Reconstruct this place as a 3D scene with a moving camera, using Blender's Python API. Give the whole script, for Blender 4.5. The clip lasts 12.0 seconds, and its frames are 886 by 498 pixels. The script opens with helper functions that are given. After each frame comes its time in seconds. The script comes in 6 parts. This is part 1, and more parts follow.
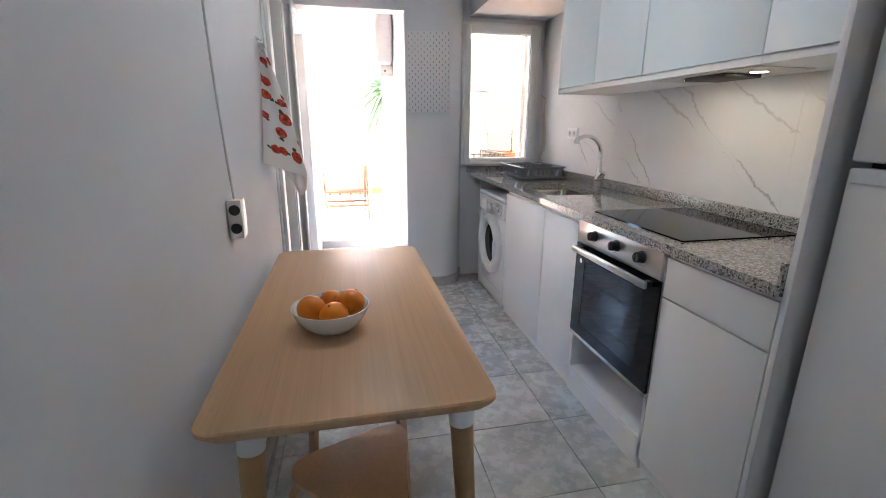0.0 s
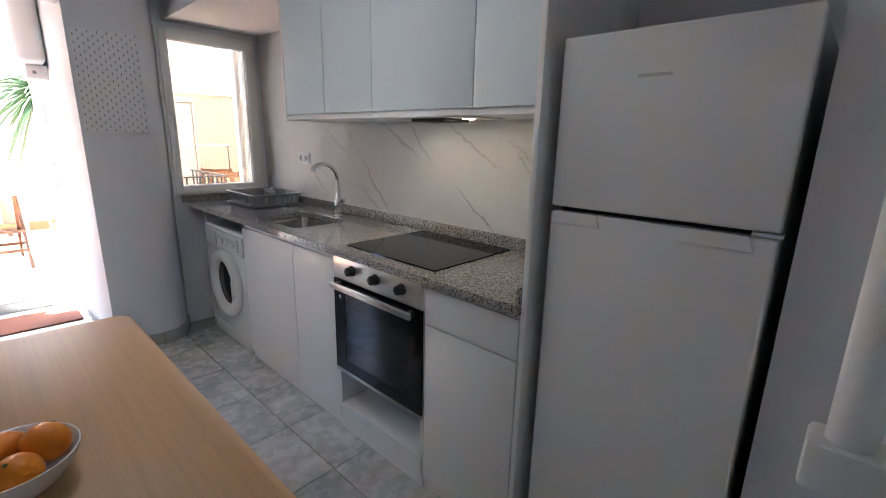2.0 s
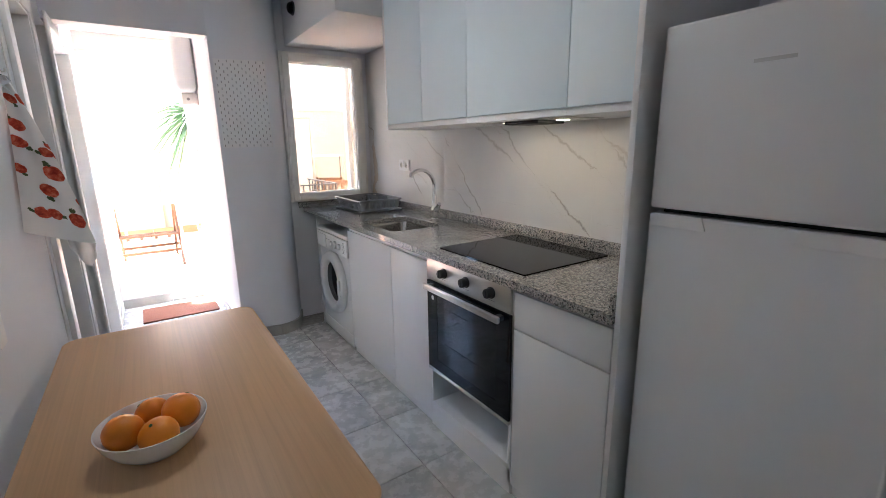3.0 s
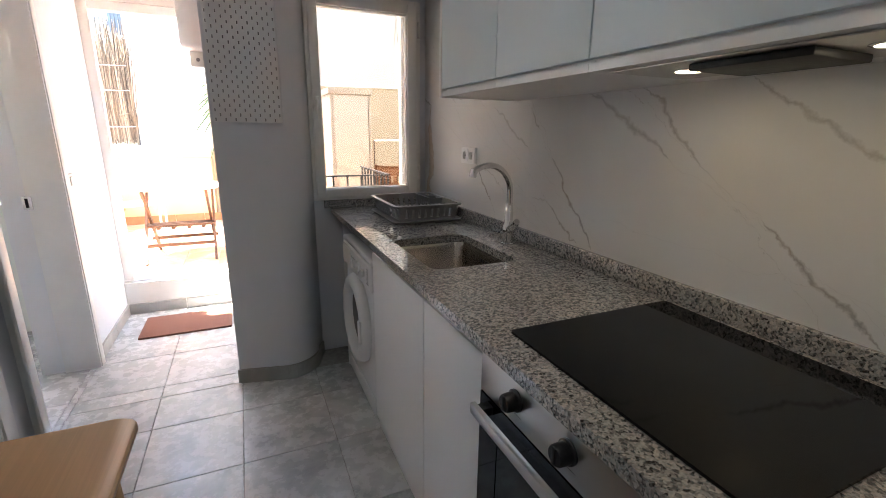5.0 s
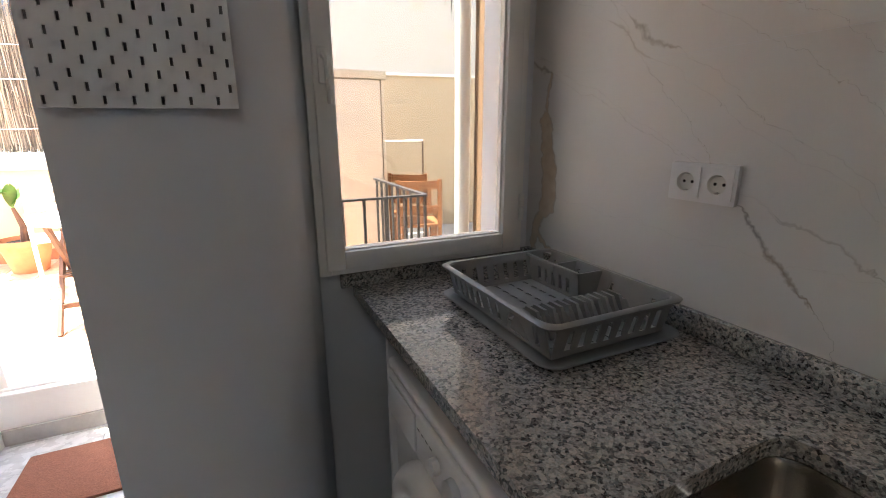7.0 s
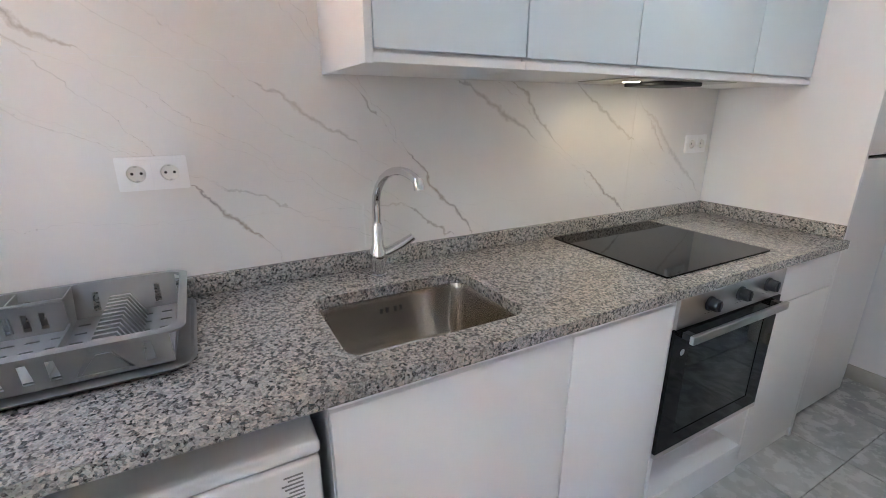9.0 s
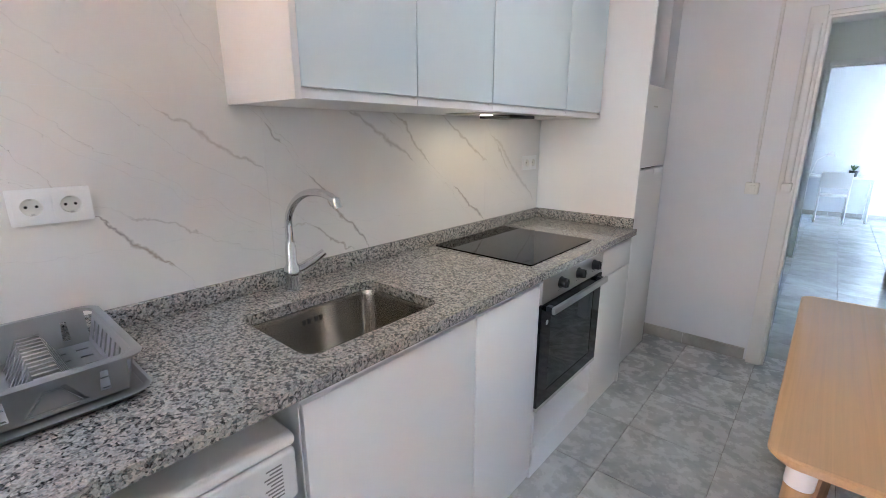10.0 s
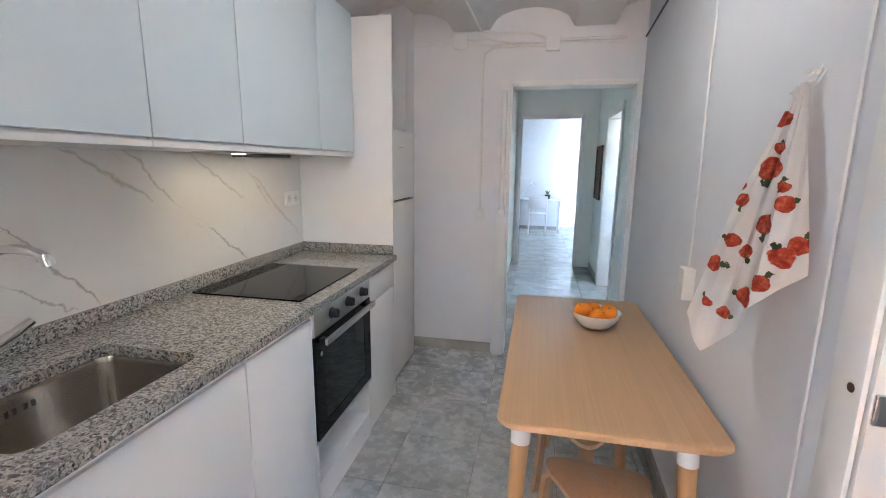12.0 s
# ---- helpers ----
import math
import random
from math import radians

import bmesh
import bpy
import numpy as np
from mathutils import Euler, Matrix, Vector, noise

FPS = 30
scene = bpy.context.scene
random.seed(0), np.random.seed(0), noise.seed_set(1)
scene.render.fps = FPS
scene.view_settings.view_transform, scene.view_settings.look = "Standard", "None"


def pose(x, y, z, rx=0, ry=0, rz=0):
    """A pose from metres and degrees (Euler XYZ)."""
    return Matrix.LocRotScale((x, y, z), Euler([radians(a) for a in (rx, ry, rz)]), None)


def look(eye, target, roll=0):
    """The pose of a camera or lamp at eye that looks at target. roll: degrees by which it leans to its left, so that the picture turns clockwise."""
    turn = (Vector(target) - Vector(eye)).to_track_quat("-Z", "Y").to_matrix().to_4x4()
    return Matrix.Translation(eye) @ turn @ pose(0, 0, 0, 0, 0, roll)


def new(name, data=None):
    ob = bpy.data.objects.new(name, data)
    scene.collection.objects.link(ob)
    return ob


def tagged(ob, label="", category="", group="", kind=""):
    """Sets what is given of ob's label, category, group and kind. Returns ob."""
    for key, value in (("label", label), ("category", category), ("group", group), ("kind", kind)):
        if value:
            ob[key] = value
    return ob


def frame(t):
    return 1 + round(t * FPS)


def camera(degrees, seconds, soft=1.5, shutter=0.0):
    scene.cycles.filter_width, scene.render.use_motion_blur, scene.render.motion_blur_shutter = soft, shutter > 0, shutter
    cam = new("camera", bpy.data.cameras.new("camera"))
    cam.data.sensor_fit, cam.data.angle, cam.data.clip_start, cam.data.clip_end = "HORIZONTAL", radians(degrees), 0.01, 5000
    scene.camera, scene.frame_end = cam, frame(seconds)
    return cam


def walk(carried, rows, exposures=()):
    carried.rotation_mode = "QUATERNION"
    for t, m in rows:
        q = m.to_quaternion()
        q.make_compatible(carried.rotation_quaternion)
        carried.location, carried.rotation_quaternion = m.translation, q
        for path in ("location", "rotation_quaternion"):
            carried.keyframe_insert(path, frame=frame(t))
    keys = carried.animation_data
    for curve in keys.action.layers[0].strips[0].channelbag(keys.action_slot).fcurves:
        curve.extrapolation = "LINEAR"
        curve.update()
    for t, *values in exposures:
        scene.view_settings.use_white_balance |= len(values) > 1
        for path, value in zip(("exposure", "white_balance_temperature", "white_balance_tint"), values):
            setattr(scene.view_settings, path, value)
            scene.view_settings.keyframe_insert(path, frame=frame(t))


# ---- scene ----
cam = camera(90.1, 12.0, soft=0.9)
PATH = [
    (0, (-1.675, -1.282, 1.327), (-1.271, 0.602, 0.791), 0.3),
    (0.5, (-1.68, -1.13, 1.371), (-0.734, 0.551, 0.843), 1.5),
    (1, (-1.675, -1.074, 1.408), (-0.407, 0.376, 0.871), 1.3),
    (1.5, (-1.703, -1.107, 1.428), (-0.329, 0.247, 0.9), 1.3),
    (2, (-1.706, -1.124, 1.432), (-0.288, 0.202, 0.951), 1.3),
    (2.5, (-1.715, -1.129, 1.426), (-0.323, 0.233, 0.969), 1.2),
    (3, (-1.684, -1.153, 1.427), (-0.603, 0.465, 0.967), -0.9),
    (3.2, (-1.65, -1.146, 1.427), (-0.654, 0.525, 0.963), -1.3),
    (5, (-1.081, -0.226, 1.39), (-0.293, 1.541, 0.882), 0.7),
    (5.5, (-0.984, 0.22, 1.393), (-0.233, 2.01, 0.91), 1.3),
    (6, (-0.938, 0.587, 1.377), (-0.23, 2.397, 0.908), 0.9),
    (6.5, (-0.904, 0.868, 1.377), (-0.314, 2.716, 0.892), 0.3),
    (6.7, (-0.906, 1.024, 1.39), (-0.287, 2.859, 0.891), 0.2),
    (8.3, (-1.119, 1.763, 1.372), (0.806, 1.837, 0.837), -1.0),
    (8.5, (-1.203, 1.744, 1.379), (0.713, 1.541, 0.844), -0.3),
    (9, (-1.32, 1.768, 1.424), (0.357, 0.856, 0.829), -0.0),
    (9.5, (-1.294, 1.902, 1.428), (0.023, 0.499, 0.885), -0.5),
    (10, (-1.368, 2.048, 1.437), (-0.1, 0.585, 0.937), -0.0),
    (10.5, (-1.464, 2.164, 1.453), (-0.409, 0.543, 0.945), 1.4),
    (11, (-1.492, 2.193, 1.484), (-0.776, 0.383, 1.027), 0.4),
    (11.5, (-1.443, 2.248, 1.486), (-0.866, 0.377, 1.078), 0.2),
    (12, (-1.449, 2.108, 1.481), (-1.041, 0.186, 1.108), 0.6),
]
EXPOSURE = [(0.0, 4.88, 5900, 9), (1.0, 4.6, 5900, 9), (2.0, 4.42, 5900, 9), (3.2, 4.62, 5900, 9), (5.0, 3.87, 6350, 9), (6.7, 3.52, 6500, 9), (8.4, 5.0, 6050, 9), (9.5, 5.15, 5850, 9), (10.5, 5.13, 5950, 9), (12.0, 5.1, 6000, 9)]
walk(cam, [(t, look(eye, target, roll)) for t, eye, target, roll in PATH], EXPOSURE)

# ---- world and light ----
SUN_DIR = Vector((-0.255, 0.185, 0.95)).normalized()
world = bpy.data.worlds.new("sky")
scene.world = world
world.use_nodes = True
wn = world.node_tree.nodes
sky = wn.new("ShaderNodeTexSky")
sky.sky_type = "NISHITA"
sky.sun_disc = False
sky.sun_elevation = math.asin(SUN_DIR.z)
sky.sun_rotation = math.atan2(SUN_DIR.x, SUN_DIR.y)
world.node_tree.links.new(sky.outputs[0], wn["Background"].inputs[0])
wn["Background"].inputs[1].default_value = 0.15
sun = new("sun", bpy.data.lights.new("sun", "SUN"))
sun.data.energy = 5.0
sun.data.angle = radians(0.5)
sun.data.color = (1.0, 0.95, 0.86)
sun.matrix_world = look((0, 0, 0), -SUN_DIR)


# ---- mesh helpers ----
ORG = {}


def place(ob, at=(0, 0, 0)):
    ob.location = at
    ORG[ob.name] = Vector(at)
    return ob


def thing(name, at, label, category, group="", kind=""):
    return tagged(place(new(name), at), label, category, group, kind)


def finish(bm, smooth):
    bmesh.ops.recalc_face_normals(bm, faces=bm.faces[:])
    if smooth:
        for f in bm.faces:
            f.smooth = True
        for e in bm.edges:
            if len(e.link_faces) == 2 and e.calc_face_angle(0) > radians(38):
                e.smooth = False


def part(name, bm, material, parent=None, label="", smooth=True, origin=None):
    """One mesh object from a bmesh in world coordinates, under its parent."""
    base = ORG[parent.name] if parent else Vector((0, 0, 0))
    own = Vector(origin) if origin else base
    finish(bm, smooth)
    bmesh.ops.translate(bm, vec=-own, verts=bm.verts[:])
    me = bpy.data.meshes.new(name)
    bm.to_mesh(me)
    bm.free()
    mats = material if isinstance(material, (list, tuple)) else [material]
    for m in mats:
        me.materials.append(m)
    ob = new(name, me)
    ob.parent = parent
    ob.location = own - base
    ORG[ob.name] = own
    if label:
        ob["label"] = label
    return ob


def solid(name, bm, material, label, category, kind="", group="", smooth=True, origin=(0, 0, 0)):
    return tagged(part(name, bm, material, None, "", smooth, origin), label, category, group, kind)


def box(bm, x0, x1, y0, y1, z0, z1, bevel=0.0, seg=2):
    r = bmesh.ops.create_cube(bm, size=1.0)
    vs = r["verts"]
    for v in vs:
        v.co = Vector((x0 + (v.co.x + 0.5) * (x1 - x0), y0 + (v.co.y + 0.5) * (y1 - y0), z0 + (v.co.z + 0.5) * (z1 - z0)))
    if bevel:
        es = list({e for v in vs for e in v.link_edges})
        bmesh.ops.bevel(bm, geom=es, offset=bevel, segments=seg, profile=0.5, affect="EDGES")
    return bm


def B(*a, **k):
    return box(bmesh.new(), *a, **k)


def lathe(bm, profile, at, seg=24, axis="z", close=False):
    """Turn a profile of (radius, height) round an axis through at."""
    rings = []
    for r, h in profile:
        ring = []
        for i in range(seg):
            a = 2 * math.pi * i / seg
            c, s = r * math.cos(a), r * math.sin(a)
            p = {"z": (c, s, h), "x": (h, c, s), "y": (c, h, s)}[axis]
            ring.append(bm.verts.new(Vector(at) + Vector(p)))
        rings.append(ring)
    for a, b in zip(rings, rings[1:]):
        for i in range(seg):
            bm.faces.new((a[i], a[(i + 1) % seg], b[(i + 1) % seg], b[i]))
    bm.faces.new(rings[0])
    bm.faces.new(rings[-1])
    return bm


def tube(bm, pts, r, seg=8, caps=True):
    """A round bar along a line of points; r is one radius or one per point."""
    pts = [Vector(p) for p in pts]
    rs = r if isinstance(r, (list, tuple)) else [r] * len(pts)
    rings, up = [], None
    for i, p in enumerate(pts):
        d = (pts[min(i + 1, len(pts) - 1)] - pts[max(i - 1, 0)]).normalized()
        if up is None:
            up = d.orthogonal().normalized()
        up = (up - up.dot(d) * d).normalized()
        side = d.cross(up)
        rings.append([bm.verts.new(p + rs[i] * (math.cos(2 * math.pi * k / seg) * up + math.sin(2 * math.pi * k / seg) * side)) for k in range(seg)])
    for a, b in zip(rings, rings[1:]):
        for k in range(seg):
            bm.faces.new((a[k], a[(k + 1) % seg], b[(k + 1) % seg], b[k]))
    if caps:
        bm.faces.new(rings[0])
        bm.faces.new(rings[-1])
    return bm


def bar(bm, a, b, w, h):
    """A square bar from a to b, w by h across."""
    a, b = Vector(a), Vector(b)
    d = (b - a).normalized()
    s = d.cross(Vector((0, 0, 1)))
    s = s.normalized() if s.length > 1e-3 else Vector((1, 0, 0))
    u = s.cross(d)
    rings = [[bm.verts.new(p + s * (i * w / 2) + u * (j * h / 2)) for i, j in ((-1, -1), (1, -1), (1, 1), (-1, 1))] for p in (a, b)]
    for k in range(4):
        bm.faces.new((rings[0][k], rings[0][(k + 1) % 4], rings[1][(k + 1) % 4], rings[1][k]))
    bm.faces.new(rings[0])
    bm.faces.new(rings[1])
    return bm


def loft(bm, rings, first=True, last=True):
    vs = [[bm.verts.new(p) for p in ring] for ring in rings]
    n = len(vs[0])
    for a, b in zip(vs, vs[1:]):
        for k in range(n):
            bm.faces.new((a[k], a[(k + 1) % n], b[(k + 1) % n], b[k]))
    if first:
        bm.faces.new(vs[0])
    if last:
        bm.faces.new(vs[-1])
    return bm


def rrect(x0, x1, y0, y1, r, n=6):
    pts = []
    for cx, cy, a0 in ((x1 - r, y1 - r, 0), (x0 + r, y1 - r, 90), (x0 + r, y0 + r, 180), (x1 - r, y0 + r, 270)):
        for i in range(n + 1):
            a = radians(a0 + 90 * i / n)
            pts.append((cx + r * math.cos(a), cy + r * math.sin(a)))
    return pts


def prism(bm, pts, z0, z1, axis="z"):
    """Extrude a plan outline; axis names the direction, the outline fills the other two in order."""
    def at(p, h):
        return {"z": (p[0], p[1], h), "y": (p[0], h, p[1]), "x": (h, p[0], p[1])}[axis]
    return loft(bm, [[at(p, z0) for p in pts], [at(p, z1) for p in pts]])


def holed(bm, outer, holes, z0, z1):
    """A slab with holes: outlines in plan."""
    edges = []
    for loop in (outer, *holes):
        vs = [bm.verts.new((x, y, z1)) for x, y in loop]
        edges += [bm.edges.new((vs[i], vs[(i + 1) % len(vs)])) for i in range(len(vs))]
    bmesh.ops.triangle_fill(bm, use_beauty=True, use_dissolve=False, edges=edges)
    top = bm.faces[:]
    r = bmesh.ops.extrude_face_region(bm, geom=top)
    for v in [g for g in r["geom"] if isinstance(g, bmesh.types.BMVert)]:
        v.co.z = z0
    return bm


def text_mesh(words, size, depth=0.0006):
    cu = bpy.data.curves.new("writing", "FONT")
    cu.body, cu.size, cu.extrude, cu.align_x, cu.align_y = words, size, depth, "CENTER", "CENTER"
    ob = bpy.data.objects.new("writing", cu)
    scene.collection.objects.link(ob)
    me = bpy.data.meshes.new_from_object(ob.evaluated_get(bpy.context.evaluated_depsgraph_get()))
    bpy.data.objects.remove(ob)
    return me


# ---- materials ----
class Mat:
    def __init__(self, name, color=(0.8, 0.8, 0.8), rough=0.5, metal=0.0, spec=0.5, coat=0.0):
        self.m = bpy.data.materials.new(name)
        self.m.use_nodes = True
        self.t = self.m.node_tree
        self.n = self.t.nodes
        self.b = self.n["Principled BSDF"]
        self.b.inputs["Base Color"].default_value = (*color, 1)
        self.b.inputs["Roughness"].default_value = rough
        self.b.inputs["Metallic"].default_value = metal
        self.b.inputs["Specular IOR Level"].default_value = spec
        self.b.inputs["Coat Weight"].default_value = coat
        self._c = None

    def link(self, a, b):
        self.t.links.new(a, b)

    def pos(self):
        if self._c is None:
            self._c = self.n.new("ShaderNodeNewGeometry").outputs["Position"]
        return self._c

    def mapped(self, scale):
        m = self.n.new("ShaderNodeMapping")
        m.inputs["Scale"].default_value = scale if isinstance(scale, (tuple, list)) else (scale,) * 3
        self.link(self.pos(), m.inputs[0])
        return m.outputs[0]

    def noise(self, scale, detail=4.0, rough=0.55, vec=None, distort=0.0):
        k = self.n.new("ShaderNodeTexNoise")
        k.inputs["Scale"].default_value = scale
        k.inputs["Detail"].default_value = detail
        k.inputs["Roughness"].default_value = rough
        k.inputs["Distortion"].default_value = distort
        self.link(vec or self.pos(), k.inputs["Vector"])
        return k.outputs

    def ramp(self, fac, stops, interp="LINEAR"):
        r = self.n.new("ShaderNodeValToRGB")
        r.color_ramp.interpolation = interp
        el = r.color_ramp.elements
        while len(el) < len(stops):
            el.new(0.5)
        for e, (p, c) in zip(el, stops):
            e.position = p
            e.color = (*c, 1) if len(c) == 3 else c
        self.link(fac, r.inputs[0])
        return r.outputs[0]

    def math(self, op, a, b=0.0, c=0.0, clamp=False):
        k = self.n.new("ShaderNodeMath")
        k.operation, k.use_clamp = op, clamp
        for i, v in enumerate((a, b, c)):
            if isinstance(v, (int, float)):
                k.inputs[i].default_value = v
            else:
                self.link(v, k.inputs[i])
        return k.outputs[0]

    def mix(self, fac, a, b, mode="MIX"):
        k = self.n.new("ShaderNodeMix")
        k.data_type, k.blend_type = "RGBA", mode
        for i, v in ((0, fac), (6, a), (7, b)):
            if isinstance(v, (int, float)):
                k.inputs[i].default_value = v
            elif isinstance(v, tuple):
                k.inputs[i].default_value = (*v, 1)
            else:
                self.link(v, k.inputs[i])
        return k.outputs[2]

    def color(self, sock):
        self.link(sock, self.b.inputs["Base Color"])
        return self

    def roughness(self, sock):
        self.link(sock, self.b.inputs["Roughness"])
        return self

    def bump(self, height, strength=0.3, dist=0.002):
        k = self.n.new("ShaderNodeBump")
        k.inputs["Strength"].default_value = strength
        k.inputs["Distance"].default_value = dist
        self.link(height, k.inputs["Height"])
        self.link(k.outputs[0], self.b.inputs["Normal"])
        return self


def mottled(name, c, rough, spread=0.06, scale=3.0, bump=0.0, bscale=60.0, bdist=0.002, metal=0.0, coat=0.0, spec=0.5, vary=0.16):
    """A plain painted or plastic surface with faint large stains and a fine grain."""
    m = Mat(name, c, rough, metal, spec, coat)
    lo = tuple(max(0, v * (1 - spread)) for v in c)
    hi = tuple(min(1, v * (1 + spread * 0.5)) for v in c)
    n1 = m.noise(scale, 5.0)
    m.color(m.ramp(n1["Fac"], [(0.3, lo), (0.7, hi)]))
    n2 = m.noise(scale * 9, 3.0)
    m.roughness(m.math("MULTIPLY_ADD", n2["Fac"], vary, max(0.02, rough - vary / 2)))
    if bump:
        m.bump(m.noise(bscale, 4.0)["Fac"], bump, bdist)
    return m.m


def plaster(name, c, scale=1.3):
    m = Mat(name, c, 0.75)
    big = m.noise(scale, 6.0, 0.6)["Fac"]
    fine = m.noise(45.0, 4.0, 0.6)["Fac"]
    lo = tuple(v * 0.93 for v in c)
    m.color(m.ramp(big, [(0.3, lo), (0.68, c)]))
    lumps = m.math("MULTIPLY_ADD", m.noise(6.0, 2.0)["Fac"], 2.0, m.math("MULTIPLY", fine, 0.35))
    m.bump(lumps, 0.22, 0.006)
    return m.m


WALL = plaster("wall_paint", (0.78, 0.79, 0.82))
WALL_WARM = plaster("outer_white_paint", (0.82, 0.80, 0.76))
CEIL = plaster("ceiling_paint", (0.78, 0.78, 0.79))
GREENISH = plaster("hall_paint", (0.80, 0.83, 0.79))
ROOMBLUE = plaster("room_paint", (0.76, 0.79, 0.81))
TAN = plaster("tan_render", (0.24, 0.15, 0.085), 0.6)
CREAM = plaster("cream_render", (0.40, 0.33, 0.24), 0.6)
YELLOW = plaster("yellow_render", (0.58, 0.43, 0.24), 0.8)
TRIM = mottled("white_gloss_paint", (0.80, 0.80, 0.79), 0.38, 0.05, 4, 0.12, 30, 0.001)
ALU = mottled("white_lacquered_aluminium", (0.86, 0.85, 0.82), 0.32, 0.03, 5)
PVC = mottled("white_plastic", (0.80, 0.79, 0.75), 0.35, 0.05, 8)
GLOSSWHITE = mottled("white_matt_laminate", (0.86, 0.86, 0.86), 0.34, 0.015, 2, vary=0.03)
# white cabinet doors, with the sky's bluish reflection put into the base colour
UPPER = mottled("sky_tinted_white_laminate", (0.74, 0.84, 0.89), 0.42, 0.015, 2, vary=0.03)
ENAMEL = mottled("white_enamel", (0.80, 0.80, 0.80), 0.30, 0.02, 2.2, vary=0.04)
CERAMIC = mottled("white_ceramic", (0.85, 0.84, 0.82), 0.18, 0.02, 8)
BLACKGAP = mottled("black_rubber", (0.012, 0.012, 0.013), 0.5, 0.1, 10)
BLACKGLASS = mottled("black_glass", (0.006, 0.006, 0.007), 0.05, 0.1, 6, spec=0.2, vary=0.02)
BLACKPLASTIC = mottled("black_plastic", (0.02, 0.02, 0.021), 0.35, 0.1, 10)
SINKSTEEL = mottled("brushed_sink_steel", (0.52, 0.49, 0.45), 0.17, 0.05, 3, metal=1.0, vary=0.06)
STEEL = Mat("brushed_steel", (0.58, 0.57, 0.55), 0.3, 1.0)
_s = STEEL.noise(140.0, 3.0, vec=STEEL.mapped((6, 1, 14)))["Fac"]
STEEL.roughness(STEEL.math("MULTIPLY_ADD", _s, 0.18, 0.22))
STEEL = STEEL.m
CHROME = mottled("chrome", (0.75, 0.75, 0.76), 0.07, 0.03, 20, metal=1.0)
GREYPLASTIC = mottled("silver_grey_plastic", (0.26, 0.26, 0.26), 0.34, 0.05, 12)
IRON = mottled("black_painted_iron", (0.03, 0.03, 0.035), 0.45, 0.2, 20)
DARKWOOD = mottled("dark_stained_wood", (0.10, 0.05, 0.03), 0.5, 0.4, 18)
HONEYWOOD = mottled("honey_wood", (0.20, 0.082, 0.03), 0.45, 0.35, 14)
TEAK = mottled("weathered_teak", (0.085, 0.042, 0.024), 0.55, 0.35, 16)
CLAY = mottled("terracotta_pot", (0.42, 0.17, 0.075), 0.7, 0.2, 9, 0.2, 50)
SOIL = mottled("potting_soil", (0.05, 0.035, 0.025), 0.9, 0.5, 40, 0.6, 60, 0.01)
LEAF = mottled("leaf_green", (0.06, 0.15, 0.03), 0.4, 0.4, 12)
DARKLEAF = mottled("yucca_green", (0.035, 0.075, 0.022), 0.4, 0.4, 12)
REED = Mat("dry_reed", (0.4, 0.32, 0.22), 0.7)
_r = REED.n.new("ShaderNodeNewGeometry").outputs["Random Per Island"]
REED.color(REED.ramp(_r, [(0.0, (0.05, 0.035, 0.024)), (0.45, (0.17, 0.13, 0.09)), (1.0, (0.34, 0.28, 0.21))]))
REED = REED.m
BEIGE = mottled("beige_resin", (0.44, 0.375, 0.32), 0.5, 0.05, 3)
TAUPE = mottled("taupe_resin", (0.36, 0.31, 0.26), 0.5, 0.08, 4)
WINDOWDARK = mottled("dark_window_glass", (0.10, 0.115, 0.13), 0.08, 0.1, 6, vary=0.02)
CORD = mottled("white_cable_sheath", (0.78, 0.78, 0.78), 0.45, 0.05, 20)
GROUT = mottled("cement_grout", (0.36, 0.35, 0.33), 0.9, 0.25, 30, 0.3, 200)
FLAKING = Mat("flaking_white_render", (0.46, 0.445, 0.42), 0.85)
_k = FLAKING.noise(1.1, 8.0, 0.72)["Fac"]
FLAKING.color(FLAKING.ramp(_k, [(0.0, (0.46, 0.445, 0.42)), (0.60, (0.46, 0.445, 0.42)), (0.64, (0.46, 0.42, 0.36)), (0.74, (0.55, 0.52, 0.48))]))
FLAKING = FLAKING.m
FACADE = plaster("facade_render", (0.72, 0.60, 0.42), 0.4)


def floor_tile_material(name, base, dark, pale, rough):
    m = Mat(name, base, rough)
    off = m.n.new("ShaderNodeVectorMath")
    off.operation = "MULTIPLY_ADD"
    rnd = m.n.new("ShaderNodeObjectInfo").outputs["Random"]
    cmb = m.n.new("ShaderNodeCombineXYZ")
    for i, s in enumerate((37.0, 19.0, 11.0)):
        m.link(m.math("MULTIPLY", rnd, s), cmb.inputs[i])
    m.link(m.pos(), off.inputs[0])
    off.inputs[1].default_value = (1, 1, 1)
    m.link(cmb.outputs[0], off.inputs[2])
    v = off.outputs[0]
    n1 = m.noise(3.6, 7.0, 0.6, v, 0.5)["Fac"]
    n2 = m.noise(17.0, 5.0, 0.6, v)["Fac"]
    a = m.math("MULTIPLY_ADD", n2, 0.18, m.math("MULTIPLY", n1, 0.86))
    c = m.ramp(a, [(0.36, dark), (0.52, base), (0.66, pale)])
    tint = m.math("MULTIPLY_ADD", rnd, 0.1, 0.95)
    hs = m.n.new("ShaderNodeHueSaturation")
    m.link(c, hs.inputs["Color"])
    m.link(tint, hs.inputs["Value"])
    m.color(hs.outputs[0])
    m.roughness(m.math("MULTIPLY_ADD", n2, 0.2, rough - 0.1))
    m.bump(n2, 0.1, 0.001)
    return m.m


